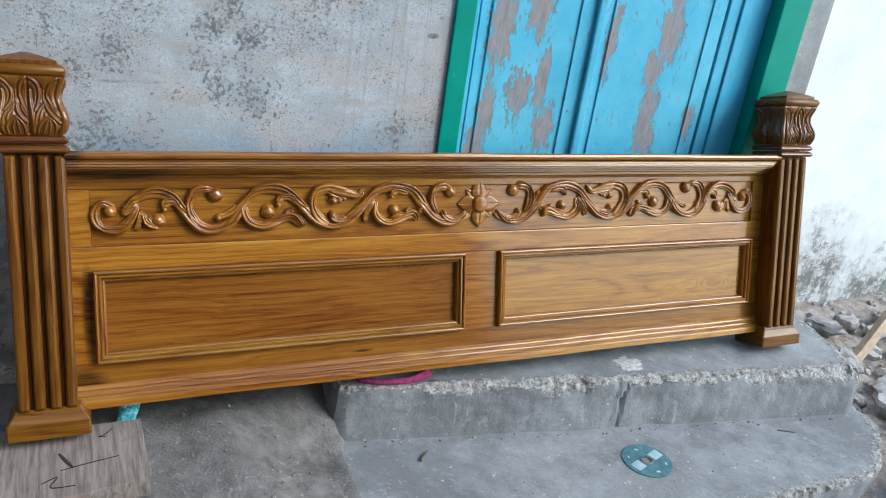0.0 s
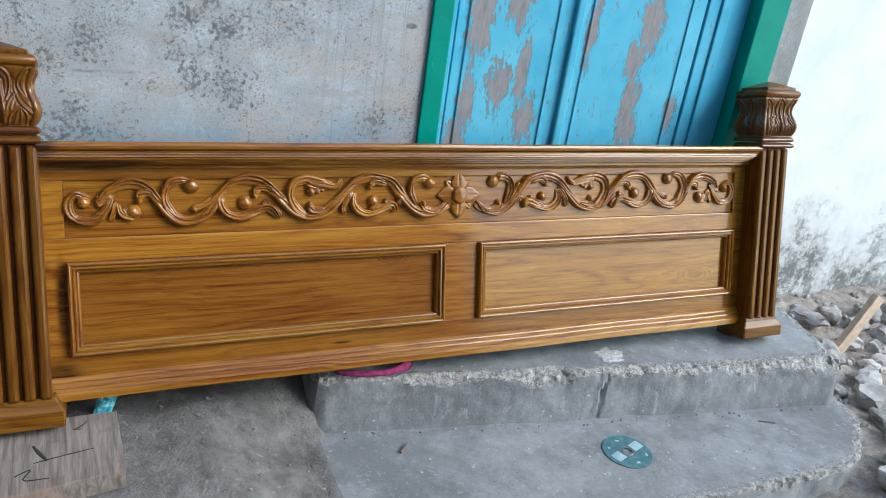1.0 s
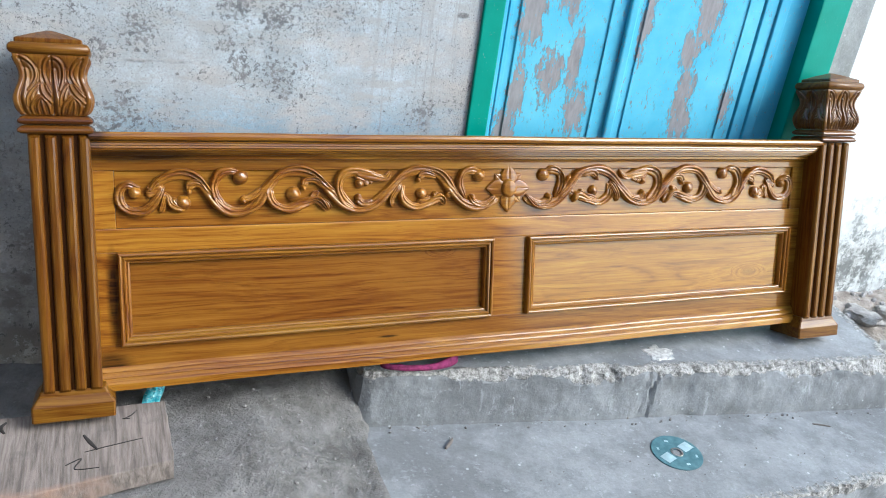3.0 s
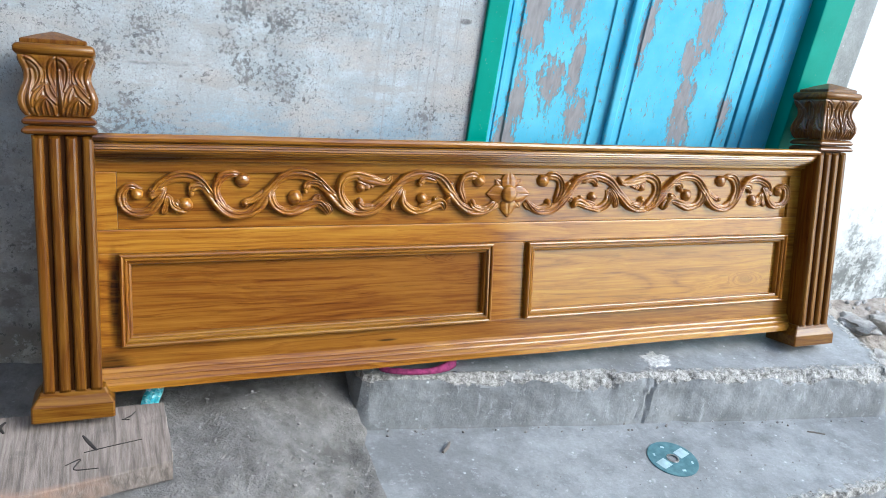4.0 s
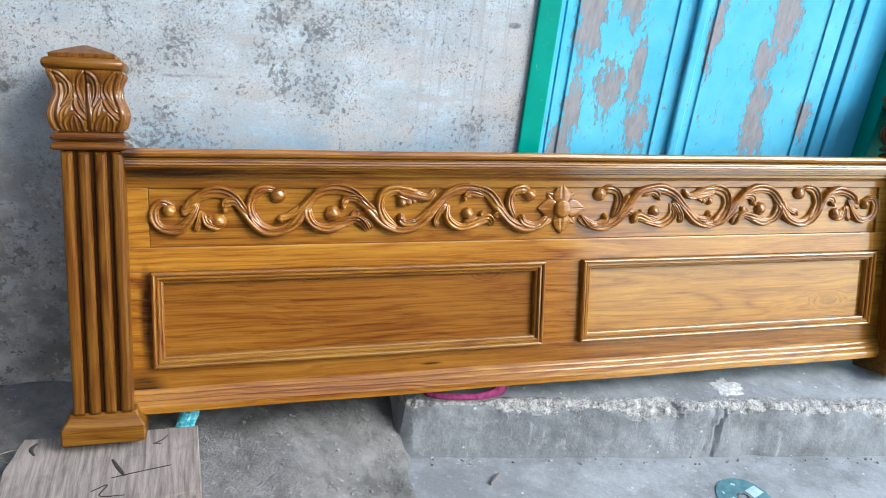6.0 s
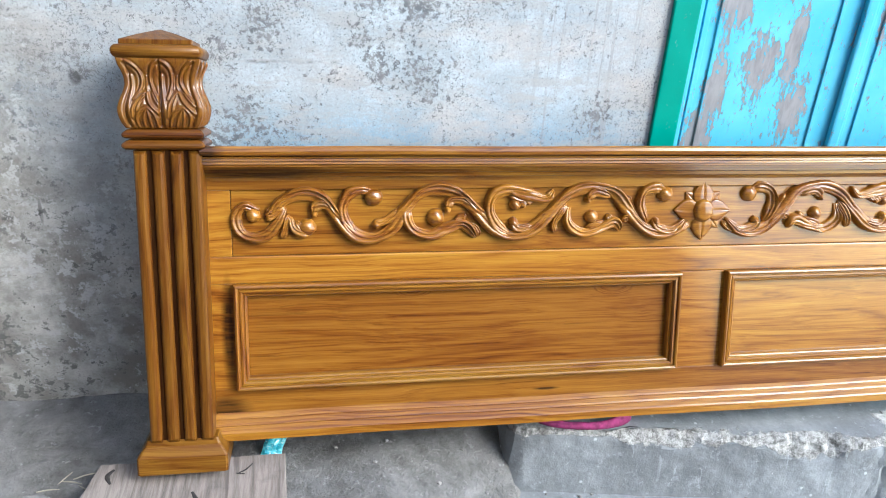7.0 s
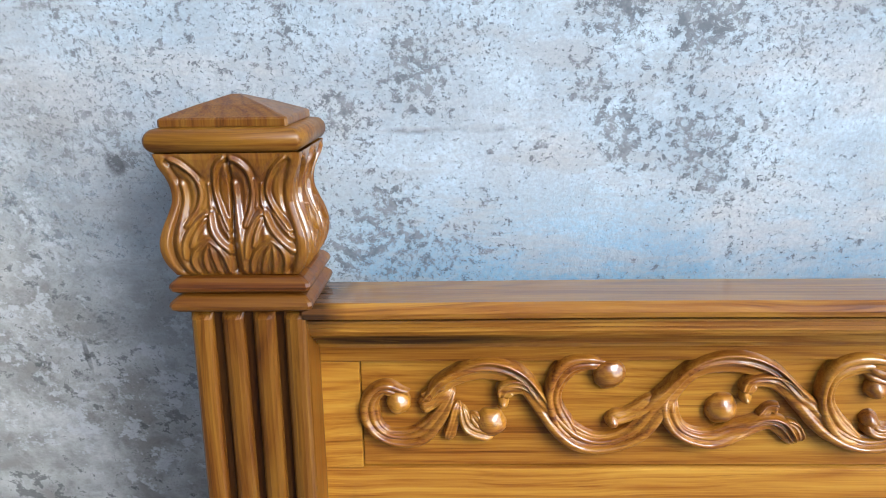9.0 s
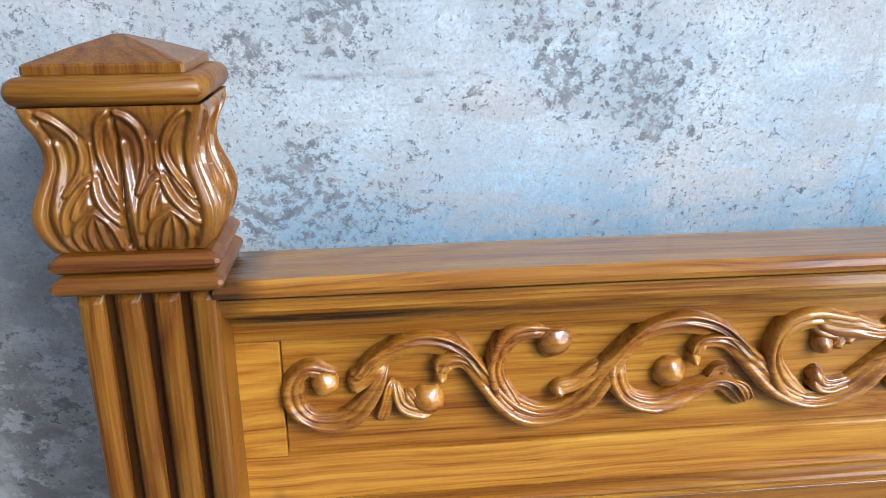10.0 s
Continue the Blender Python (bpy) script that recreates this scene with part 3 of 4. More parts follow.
COVE_PROFILE = [(0.040, 0.215), (-0.049, 0.215), (-0.048, 0.2125), (-0.0455, 0.2115), (-0.0462, 0.208), (-0.043, 0.2065), (-0.0437, 0.203), (-0.039, 0.2015), (-0.0392, 0.198), (-0.031, 0.1965), (-0.0310, 0.193),
                (-0.022, 0.1915), (-0.0220, 0.188), (-0.013, 0.186), (-0.0125, 0.180), (-0.003, 0.178), (-0.001, 0.172), (-0.001, 0.2), (0.040, 0.206)]
part("cove_moulding", extruded(COVE_PROFILE, XL + 0.002, XR - 0.002, 80, 0.001), TEAK_H, board, "hollow moulding under the rail")
BASE_PROFILE = [(-0.001, -0.226), (-0.0065, -0.2315), (-0.0078, -0.2345), (-0.0068, -0.2362), (-0.0125, -0.2415), (-0.0142, -0.2445), (-0.0130, -0.2462), (-0.0200, -0.2525), (-0.0222, -0.2555), (-0.0226, -0.268), (0.030, -0.268), (0.030, -0.2625), (-0.001, -0.2625)]
part("base_moulding", extruded(BASE_PROFILE, XL + 0.002, XR - 0.002, 90, 0.003), TEAK_MOULD, board, "ribbed moulding along the foot")

RIB = [(0.0, 0.001), (0.0, -0.0105), (0.0012, -0.0135), (0.004, -0.0148), (0.0066, -0.0135), (0.0076, -0.0102), (0.0090, -0.0102), (0.0100, -0.0115), (0.0128, -0.0118), (0.0150, -0.0095), (0.0156, -0.0058), (0.0170, -0.0058),
       (0.0180, -0.0066), (0.0205, -0.0055), (0.0222, -0.001), (0.0226, 0.0075)]


def moulded_panel(x0, x1, z0, z1, wood):
    panel = part("panel", box(x0 + 0.02, x1 - 0.02, 0.006, 0.024, z0 + 0.02, z1 - 0.02), wood, board, "smooth grained panel in a ribbed frame")
    corners = [(x0, z0, 1, 1), (x1, z0, -1, 1), (x1, z1, -1, -1), (x0, z1, 1, -1)]
    for k in range(4):
        bm = bmesh.new()
        rows = []
        for cx, cz, sx, sz in (corners[k], corners[(k + 1) % 4]):
            rows.append([bm.verts.new((cx + sx * i, y, cz + sz * i)) for i, y in RIB])
        bridge(bm, rows[0], rows[1], True)
        part("panel_moulding", bm, TEAK_BEAD if k % 2 else TEAK_MOULD, panel)


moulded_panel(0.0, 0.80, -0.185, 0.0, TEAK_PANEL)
moulded_panel(0.889, 2 * MID, -0.185, 0.0, TEAK_H)


# carved scrollwork: swelling ribbons, high and round on the outside of each bend, with two grooves inside
RIBBON = ((-1.0, -0.1), (-0.97, 0.32), (-0.86, 0.66), (-0.66, 0.92), (-0.42, 1.0), (-0.20, 0.90), (-0.08, 0.66), (0.0, 0.60), (0.10, 0.70), (0.28, 0.78), (0.46, 0.66), (0.54, 0.48), (0.62, 0.44), (0.74, 0.50), (0.88, 0.40), (0.97, 0.18), (1.0, -0.1))
GROUND_Y = 0.0070


def stem(points, w0, w1, h=0.011, mirror=False, name="scroll", blunt=0.1):
    pts = spline([(x, z, 0) for x, z in points], 10)
    if mirror:
        pts = [Vector((2 * MID - p.x, p.y, 0)) for p in pts]
    n = len(pts)
    turn = []
    for k in range(n):
        a, b, c = pts[max(k - 4, 0)], pts[k], pts[min(k + 4, n - 1)]
        turn.append((b - a).x * (c - b).y - (b - a).y * (c - b).x)
    bend = []
    for k in range(n):
        near = turn[max(0, k - 7):k + 8]
        bend.append(0.5 + 0.5 * max(-1.0, min(1.0, sum(near) / len(near) / 0.00004)))
    bm = bmesh.new()
    rows = []
    reach = max(5.0, n / 8.0)
    for k, p in enumerate(pts):
        t = (pts[min(k + 1, n - 1)] - pts[max(k - 1, 0)]).normalized()
        side = Vector((-t.y, t.x, 0))
        f = k / (n - 1)
        w = 1.34 * (w0 + (w1 - w0) * f) * min(max(0.75 if name == "scroll" else blunt, min(1.0, math.sqrt(f * reach))), max(blunt, min(1.0, math.sqrt((1 - f) * reach))))
        w *= 1 + 0.14 * math.sin(k * 0.24 + points[0][0] * 40)
        tall = (1.0 * h + 0.0040) * min(1.0, (w / 0.0075) ** 0.8)
        if name == "scroll":
            tall *= 0.45 + 0.55 * min(1.0, f * reach * 0.9)
        row = []
        for (u, outer), (_, inner) in zip(RIBBON, RIBBON[::-1]):
            # the round edge lies outside the bend
            lift = outer * bend[k] + inner * (1 - bend[k])
            q = p + side * (u * w)
            chisel = 0.0005 * noise.noise((q.x * 160, q.y * 160, 2.0))
            row.append(bm.verts.new((q.x, GROUND_Y - lift * tall + chisel, q.y)))
        rows.append(row)
    for a, b in zip(rows, rows[1:]):
        bridge(bm, a, b, False)
    bm.faces.new(rows[0])
    bm.faces.new(rows[-1])
    return part(name, bm, TEAK_CARVED, frieze, smooth=True)


def bud(x, z, r, h=0.012, mirror=False):
    """A knob, cut a little uneven and flattened on the face."""
    bm = bmesh.new()
    x = 2 * MID - x if mirror else x
    bmesh.ops.create_uvsphere(bm, u_segments=24, v_segments=14, radius=1)
    facet = Vector((0.40, -0.72, 0.56)).normalized()
    for v in bm.verts:
        v.co *= 1 + 0.10 * noise.noise(v.co * 1.6 + Vector((x * 30, 0, z * 30)))
        over = v.co.dot(facet) - 0.80
        if over > 0:
            v.co -= facet * over * 0.45
    bmesh.ops.transform(bm, matrix=Matrix.Translation((x, 0.0065, z)) @ Matrix.Rotation(radians(12), 4, "X") @ Matrix.Diagonal((r, h * 1.05, r, 1)), verts=bm.verts)
    return part("bud", bm, TEAK_CARVED, frieze, smooth=True)


for mir in (False, True):
    stem([(0.061, 0.110), (0.082, 0.137), (0.118, 0.150), (0.151, 0.140), (0.175, 0.109), (0.202, 0.080), (0.231, 0.073), (0.263, 0.086), (0.287, 0.119), (0.314, 0.148),
          (0.348, 0.156), (0.384, 0.146), (0.415, 0.116), (0.446, 0.086), (0.478, 0.073), (0.513, 0.082), (0.544, 0.109), (0.573, 0.140), (0.602, 0.154), (0.633, 0.156),
          (0.666, 0.146), (0.691, 0.116), (0.716, 0.088), (0.745, 0.074), (0.781, 0.077), (0.806, 0.098)], 0.0085, 0.0085, 0.013, mir)
    stem([(0.044, 0.120), (0.023, 0.130), (0.009, 0.117), (0.010, 0.095), (0.026, 0.080), (0.054, 0.080), (0.074, 0.100), (0.090, 0.128)], 0.007, 0.007, 0.011, mir)
    stem([(0.240, 0.150), (0.214, 0.156), (0.194, 0.149), (0.183, 0.125), (0.189, 0.099), (0.206, 0.077)], 0.007, 0.008, 0.012, mir)
    stem([(0.234, 0.098), (0.256, 0.103), (0.286, 0.124)], 0.007, 0.005, 0.010, mir, "leaf")
    stem([(0.297, 0.132), (0.292, 0.107), (0.305, 0.085), (0.333, 0.077), (0.361, 0.087), (0.391, 0.094), (0.414, 0.070)], 0.007, 0.008, 0.012, mir)
    stem([(0.362, 0.122), (0.370, 0.136), (0.393, 0.134), (0.419, 0.112)], 0.0075, 0.006, 0.011, mir, "leaf")
    stem([(0.520, 0.140), (0.503, 0.148), (0.468, 0.154), (0.443, 0.143), (0.437, 0.116), (0.452, 0.088), (0.477, 0.074)], 0.009, 0.008, 0.012, mir)
    stem([(0.470, 0.153), (0.507, 0.144), (0.538, 0.138), (0.553, 0.154)], 0.010, 0.005, 0.013, mir, "leaf")
    stem([(0.477, 0.097), (0.490, 0.085), (0.523, 0.091)], 0.007, 0.005, 0.012, mir, "leaf")
    stem([(0.582, 0.122), (0.580, 0.094), (0.604, 0.076), (0.635, 0.081), (0.666, 0.093), (0.679, 0.077)], 0.006, 0.008, 0.012, mir)
    stem([(0.615, 0.136), (0.630, 0.148), (0.662, 0.139)], 0.0072, 0.006, 0.011, mir, "leaf")
    stem([(0.766, 0.148), (0.742, 0.155), (0.721, 0.147), (0.715, 0.123), (0.730, 0.089)], 0.008, 0.007, 0.012, mir)
    stem([(0.740, 0.098), (0.749, 0.083), (0.773, 0.077), (0.794, 0.088)], 0.006, 0.006, 0.012, mir, "leaf")
    stem([(0.679, 0.096), (0.697, 0.102), (0.724, 0.080)], 0.006, 0.006, 0.011, mir, "leaf")
    stem([(0.134, 0.117), (0.141, 0.130), (0.157, 0.129), (0.176, 0.108)], 0.0075, 0.006, 0.011, mir, "leaf")
    stem([(0.096, 0.112), (0.103, 0.090), (0.129, 0.080)], 0.005, 0.006, 0.011, mir, "leaf")
    stem([(0.082, 0.074), (0.089, 0.095), (0.094, 0.115)], 0.006, 0.004, 0.009, mir, "leaf")
    stem([(0.557, 0.076), (0.556, 0.096), (0.578, 0.128)], 0.006, 0.005, 0.009, mir, "leaf")
    stem([(0.687, 0.142), (0.697, 0.123), (0.711, 0.097)], 0.006, 0.005, 0.010, mir, "leaf")
    # lobes where the scrolls break into leaves
    for lobe in (((0.058, 0.118), (0.068, 0.126), (0.084, 0.136)), ((0.056, 0.108), (0.070, 0.114), (0.088, 0.130)), ((0.377, 0.096), (0.386, 0.108), (0.397, 0.106)), ((0.398, 0.094), (0.412, 0.088), (0.418, 0.072)),
                 ((0.500, 0.128), (0.512, 0.136), (0.530, 0.142)), ((0.492, 0.122), (0.500, 0.132), (0.516, 0.140)), ((0.652, 0.108), (0.660, 0.098), (0.672, 0.094)), ((0.105, 0.104), (0.114, 0.092), (0.128, 0.086)),
                 ((0.470, 0.146), (0.490, 0.138), (0.508, 0.136)), ((0.612, 0.082), (0.632, 0.090), (0.652, 0.094)), ((0.782, 0.076), (0.800, 0.082), (0.812, 0.092))):
        stem(lobe, 0.0052, 0.0046, 0.010, mir, "leaf")
    for bx, bz, r in ((0.036, 0.115, 0.0120), (0.235, 0.1435, 0.0155), (0.124, 0.093, 0.0145), (0.342, 0.107, 0.0150), (0.483, 0.128, 0.0105), (0.624, 0.104, 0.0125), (0.762, 0.1425, 0.0150), (0.747, 0.094, 0.007), (0.363, 0.121, 0.006), (0.616, 0.135, 0.006), (0.136, 0.117, 0.006), (0.240, 0.097, 0.0075), (0.480, 0.097, 0.0085)):
        bud(bx, bz, r * 1.04, 0.0130, mir)


def flower(cx, cz):
    for k in range(8):
        a = k * math.pi / 4 + math.pi / 2
        main = k % 2 == 0
        long, wide, back = (0.055, 0.0225, 0.0) if main else (0.047, 0.017, 0.0025)
        bm = bmesh.new()
        rows = []
        for j in range(15):
            f = j / 14
            w = wide * (math.sin(math.pi * (0.18 + 0.82 * f)) ** 0.75 * (1 - 0.45 * f * f)) + 0.0006
            r = 0.012 + (long - 0.012) * f
            row = []
            for u in (-1, -0.92, -0.74, -0.5, -0.25, -0.08, 0, 0.08, 0.25, 0.5, 0.74, 0.92, 1):
                cup = 0.0085 + 0.0025 * (1 - u * u) - 0.002 * f
                vein = -0.0016 * math.exp(-(u / 0.09) ** 2) - 0.0012 * abs(math.sin(u * 9)) * (1 - f)
                lift = (-0.002 if abs(u) == 1 else cup + vein) * (1 - 0.15 * f) - back
                px, pz = r, u * w
                row.append(bm.verts.new((cx + px * math.cos(a) - pz * math.sin(a), 0.0075 - lift, cz + px * math.sin(a) + pz * math.cos(a))))
            rows.append(row)
        for p, q in zip(rows, rows[1:]):
            bridge(bm, p, q, False)
        bm.faces.new(rows[-1])
        part("petal", bm, TEAK_CARVED, frieze, smooth=True)
    bm = bmesh.new()
    bmesh.ops.create_uvsphere(bm, u_segments=32, v_segments=28, radius=1, matrix=Matrix.Translation((cx, 0.0, cz)) @ Matrix.Diagonal((0.0195, 0.0155, 0.0215, 1)))
    for v in bm.verts:
        # a flat face inside a low rim
        away = math.hypot((v.co.x - cx) / 0.0195, (v.co.z - cz) / 0.0215)
        if v.co.y < 0 and away < 0.72:
            v.co.y = -0.0098 - 0.0016 * (1 - (away / 0.72) ** 2)
    part("flower_boss", bm, TEAK_CARVED, frieze, smooth=True)


flower(0.836, 0.113)


VEINS = (                                       # across and down one leaf; width, height
    (((0.00, 0.03), (0.20, 0.08), (0.36, 0.18), (0.41, 0.32), (0.34, 0.46), (0.22, 0.58)), 0.036, 1.0),
    (((0.06, 0.26), (0.08, 0.45), (0.13, 0.65), (0.16, 0.98)), 0.055, 0.9),
    (((1.00, 0.02), (0.84, 0.08), (0.74, 0.17), (0.69, 0.32), (0.80, 0.47), (0.96, 0.62)), 0.036, 1.0),
    (((0.20, 0.84), (0.25, 0.68), (0.37, 0.56), (0.52, 0.49)), 0.042, 1.1),
    (((0.34, 0.74), (0.40, 0.63), (0.52, 0.53)), 0.030, 0.8),
    (((0.60, 0.50), (0.68, 0.62), (0.82, 0.72), (0.98, 0.79)), 0.042, 1.1),
    (((0.76, 0.50), (0.86, 0.60), (0.98, 0.68)), 0.030, 0.8),
    (((0.62, 0.70), (0.42, 0.77), (0.31, 0.86), (0.29, 0.99)), 0.034, 1.0),
    (((0.62, 0.72), (0.52, 0.84), (0.48, 0.99)), 0.030, 0.8),
    (((0.64, 0.72), (0.67, 0.84), (0.69, 0.99)), 0.030, 0.8),
    (((0.64, 0.70), (0.80, 0.78), (0.87, 0.88), (0.89, 0.99)), 0.032, 1.0),
    (((0.45, 0.22), (0.48, 0.34), (0.44, 0.44)), 0.030, 0.5),
    (((0.58, 0.26), (0.56, 0.38), (0.60, 0.48)), 0.030, 0.5))


def leaf_relief(nu, nv):
    """Height of the carving over one face: two acanthus leaves side by side between smooth rims."""
    u, v = np.meshgrid(np.linspace(0, 1, nu + 1), np.linspace(0, 1, nv + 1))
    inside = np.clip((u - 0.075) / 0.85, 0, 1)
    s_, t_ = (inside * 2) % 1.0, 1 - v
    ridge = np.zeros_like(u)
    trough = np.zeros_like(u)
    for line, w, a in VEINS:
        pts = spline([(x, y, 0) for x, y in line], 6)
        dist = np.full_like(u, 9.0)
        for p, q in zip(pts, pts[1:]):
            # a leaf is about half as wide as it is tall
            ax, ay, bx, by = p.x * 0.5, p.y, q.x * 0.5, q.y
            ll = (bx - ax) ** 2 + (by - ay) ** 2 + 1e-9
            f = np.clip(((s_ * 0.5 - ax) * (bx - ax) + (t_ - ay) * (by - ay)) / ll, 0, 1)
            dist = np.minimum(dist, np.hypot(s_ * 0.5 - ax - f * (bx - ax), t_ - ay - f * (by - ay)))
        w *= 0.52
        ridge = np.maximum(ridge, a * np.exp(-(dist / w) ** 2))
        trough = np.maximum(trough, a * np.exp(-((dist - 1.9 * w) / w) ** 2))
    split = np.exp(-((inside - 0.5) / 0.018) ** 2)
    rim = np.exp(-((u - 0.03) / 0.035) ** 4) + np.exp(-((u - 0.97) / 0.035) ** 4)
    groove = np.exp(-((u - 0.085) / 0.016) ** 2) + np.exp(-((u - 0.915) / 0.016) ** 2)
    body = (0.0026 * ridge - 0.0019 * trough * (1 - ridge) - 0.0045 * split + 0.0012 * np.sin(math.pi * s_)) * (1 - np.clip(rim, 0, 1)) + 0.0012 * rim - 0.002 * groove
    return body * np.clip(np.minimum(v, 1 - v) * 22, 0, 1)


RELIEF = leaf_relief(132, 110)


def vase(cx, cy):
    """The bellied block under the cap, with two acanthus leaves on every face."""
    bm = bmesh.new()
    nv, nu = RELIEF.shape[0] - 1, RELIEF.shape[1] - 1
    levels = [p.x for p in spline([(w, 0, 0) for w in (0.0525, 0.0580, 0.0610, 0.0612, 0.0585, 0.0545, 0.0512, 0.0510, 0.0535, 0.0580, 0.0605)], nv // 10)]
    for side in range(4):
        rot = Matrix.Rotation(side * math.pi / 2, 3, "Z")
        grid = []
        for j in range(nv + 1):
            w = levels[min(j, len(levels) - 1)]
            row = []
            for i in range(nu + 1):
                u = i / nu
                fade = min(1.0, 30 * u, 30 * (1 - u))
                p = rot @ Vector(((2 * u - 1) * w, -w - float(RELIEF[j, i]) * fade, 0))
                row.append(bm.verts.new((cx + p.x, cy + p.y * DEEP, 0.259 + 0.104 * j / nv)))
            grid.append(row)
        for a, b in zip(grid, grid[1:]):
            bridge(bm, a, b, False)
    bmesh.ops.remove_doubles(bm, verts=bm.verts[:], dist=0.0002)
    return bm


def post(cx, cy, label):
    out = -1 if cx < MID else 1          # the heads sit slightly outward of the shafts
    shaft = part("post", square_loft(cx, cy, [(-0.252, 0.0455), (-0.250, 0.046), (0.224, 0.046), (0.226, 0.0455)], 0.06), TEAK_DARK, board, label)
    for sgn in (-1, 1):
        part("side_board", box(*sorted((cx + sgn * 0.0458, cx + sgn * 0.0503)), cy - 0.0395, cy + 0.0415, -0.251, 0.2255, 0.001), TEAK_SIDE_SHADE, shaft, "plain side of the post, darkened in place of shade")
    for side in (0, 2):
        rot = Matrix.Rotation(side * math.pi / 2, 4, "Z")
        for k in range(4):
            a = -0.0505 + k * 0.0270
            bm = bmesh.new()
            prof = [(a, -0.002), (a + 0.0008, 0.003), (a + 0.0032, 0.0062), (a + 0.0065, 0.0078), (a + 0.0130, 0.0078), (a + 0.0168, 0.0062), (a + 0.0192, 0.003), (a + 0.0200, -0.002)]
            rows = []
            for z, f in ((-0.252, 0.2), (-0.246, 1), (-0.10, 1), (0.08, 1), (0.219, 1), (0.225, 0.2)):
                row = []
                for px, d in prof:
                    wob = 0.0006 * noise.noise((px * 90 + side * 7 + cx, z * 9, k))
                    p = rot @ Vector((px + wob, -0.0472 - d * f, 0))
                    row.append(bm.verts.new((cx + p.x, cy + p.y * DEEP, z)))
                rows.append(row)
            for p, q in zip(rows, rows[1:]):
                bridge(bm, p, q, False)
            part("reed", bm, TEAK_V, shaft, smooth=False)
    part("post_foot", square_loft(cx, cy, [(-0.305, 0.0705), (-0.3035, 0.072), (-0.276, 0.072), (-0.2735, 0.0705), (-0.262, 0.0625), (-0.259, 0.0600), (-0.257, 0.0595), (-0.252, 0.0575), (-0.249, 0.056)], 0.05, 0.74), TEAK_FOOT, shaft, "stepped square foot")
    for z0 in (0.2265, 0.2430):
        w = 0.0615 if z0 < 0.23 else 0.0605
        part("collar", square_loft(cx + out * 0.0035, cy, [(z0, w - 0.010), (z0 + 0.0005, w - 0.005), (z0 + 0.003, w - 0.001), (z0 + 0.006, w), (z0 + 0.009, w - 0.001), (z0 + 0.0135, w - 0.006), (z0 + 0.0155, w - 0.011)], 0.05), TEAK_EDGE, shaft, "dark moulded collar")
    part("vase", vase(cx + out * 0.005, cy), TEAK_LEAVES, shaft, "bellied block carved with acanthus leaves", smooth=True)
    part("cap_roll", square_loft(cx + out * 0.007, cy, [(0.3625, 0.052)] + [(0.373 - 0.0100 * math.cos(k * math.pi / 10), 0.0565 + 0.0085 * math.sin(k * math.pi / 10)) for k in range(11)] + [(0.3838, 0.052)], 0.05), TEAK_FOOT, shaft, "rounded cap moulding", smooth=True)
    part("cap_top", square_loft(cx + out * 0.008, cy, [(0.3835, 0.0525), (0.384, 0.0535), (0.3895, 0.0535), (0.391, 0.052), (0.400, 0.028), (0.4075, 0.004)], 0.04), TEAK_V, shaft, "low pyramid top")


post(MID - REACH, -0.007, "reeded square post on a stepped foot")
post(MID + REACH, -0.007, "reeded square post on a stepped foot")


# ---- loose things ----
def plank():
    bm = bmesh.new()
    outline = [(-0.250, -0.17), (-0.252, -0.325), (-0.107, -0.300), (0.082, -0.266), (0.077, -0.086), (-0.232, -0.086)]
    top = []
    for a, b in zip(outline, outline[1:] + outline[:1]):
        n = 8
        for k in range(n):
            x, y = a[0] + (b[0] - a[0]) * k / n, a[1] + (b[1] - a[1]) * k / n
            top.append((x + 0.003 * noise.noise((x * 40, y * 40, 0)), y + 0.003 * noise.noise((x * 40, y * 40, 9))))
    r0 = [bm.verts.new((x, y, -0.340)) for x, y in top]
    r1 = [bm.verts.new((x, y, -0.3)) for x, y in top]
    r2 = [bm.verts.new((x * 0.992 - 0.0008, y * 0.99 - 0.0018, -0.297)) for x, y in top]
    bridge(bm, r0, r1)
    bridge(bm, r1, r2)
    bm.faces.new(r2)
    bm.faces.new(r0)
    ob = part("plank", bm, OLD_WOOD)
    return tagged(ob, "weathered offcut of plank under the post", "plank")


plank()


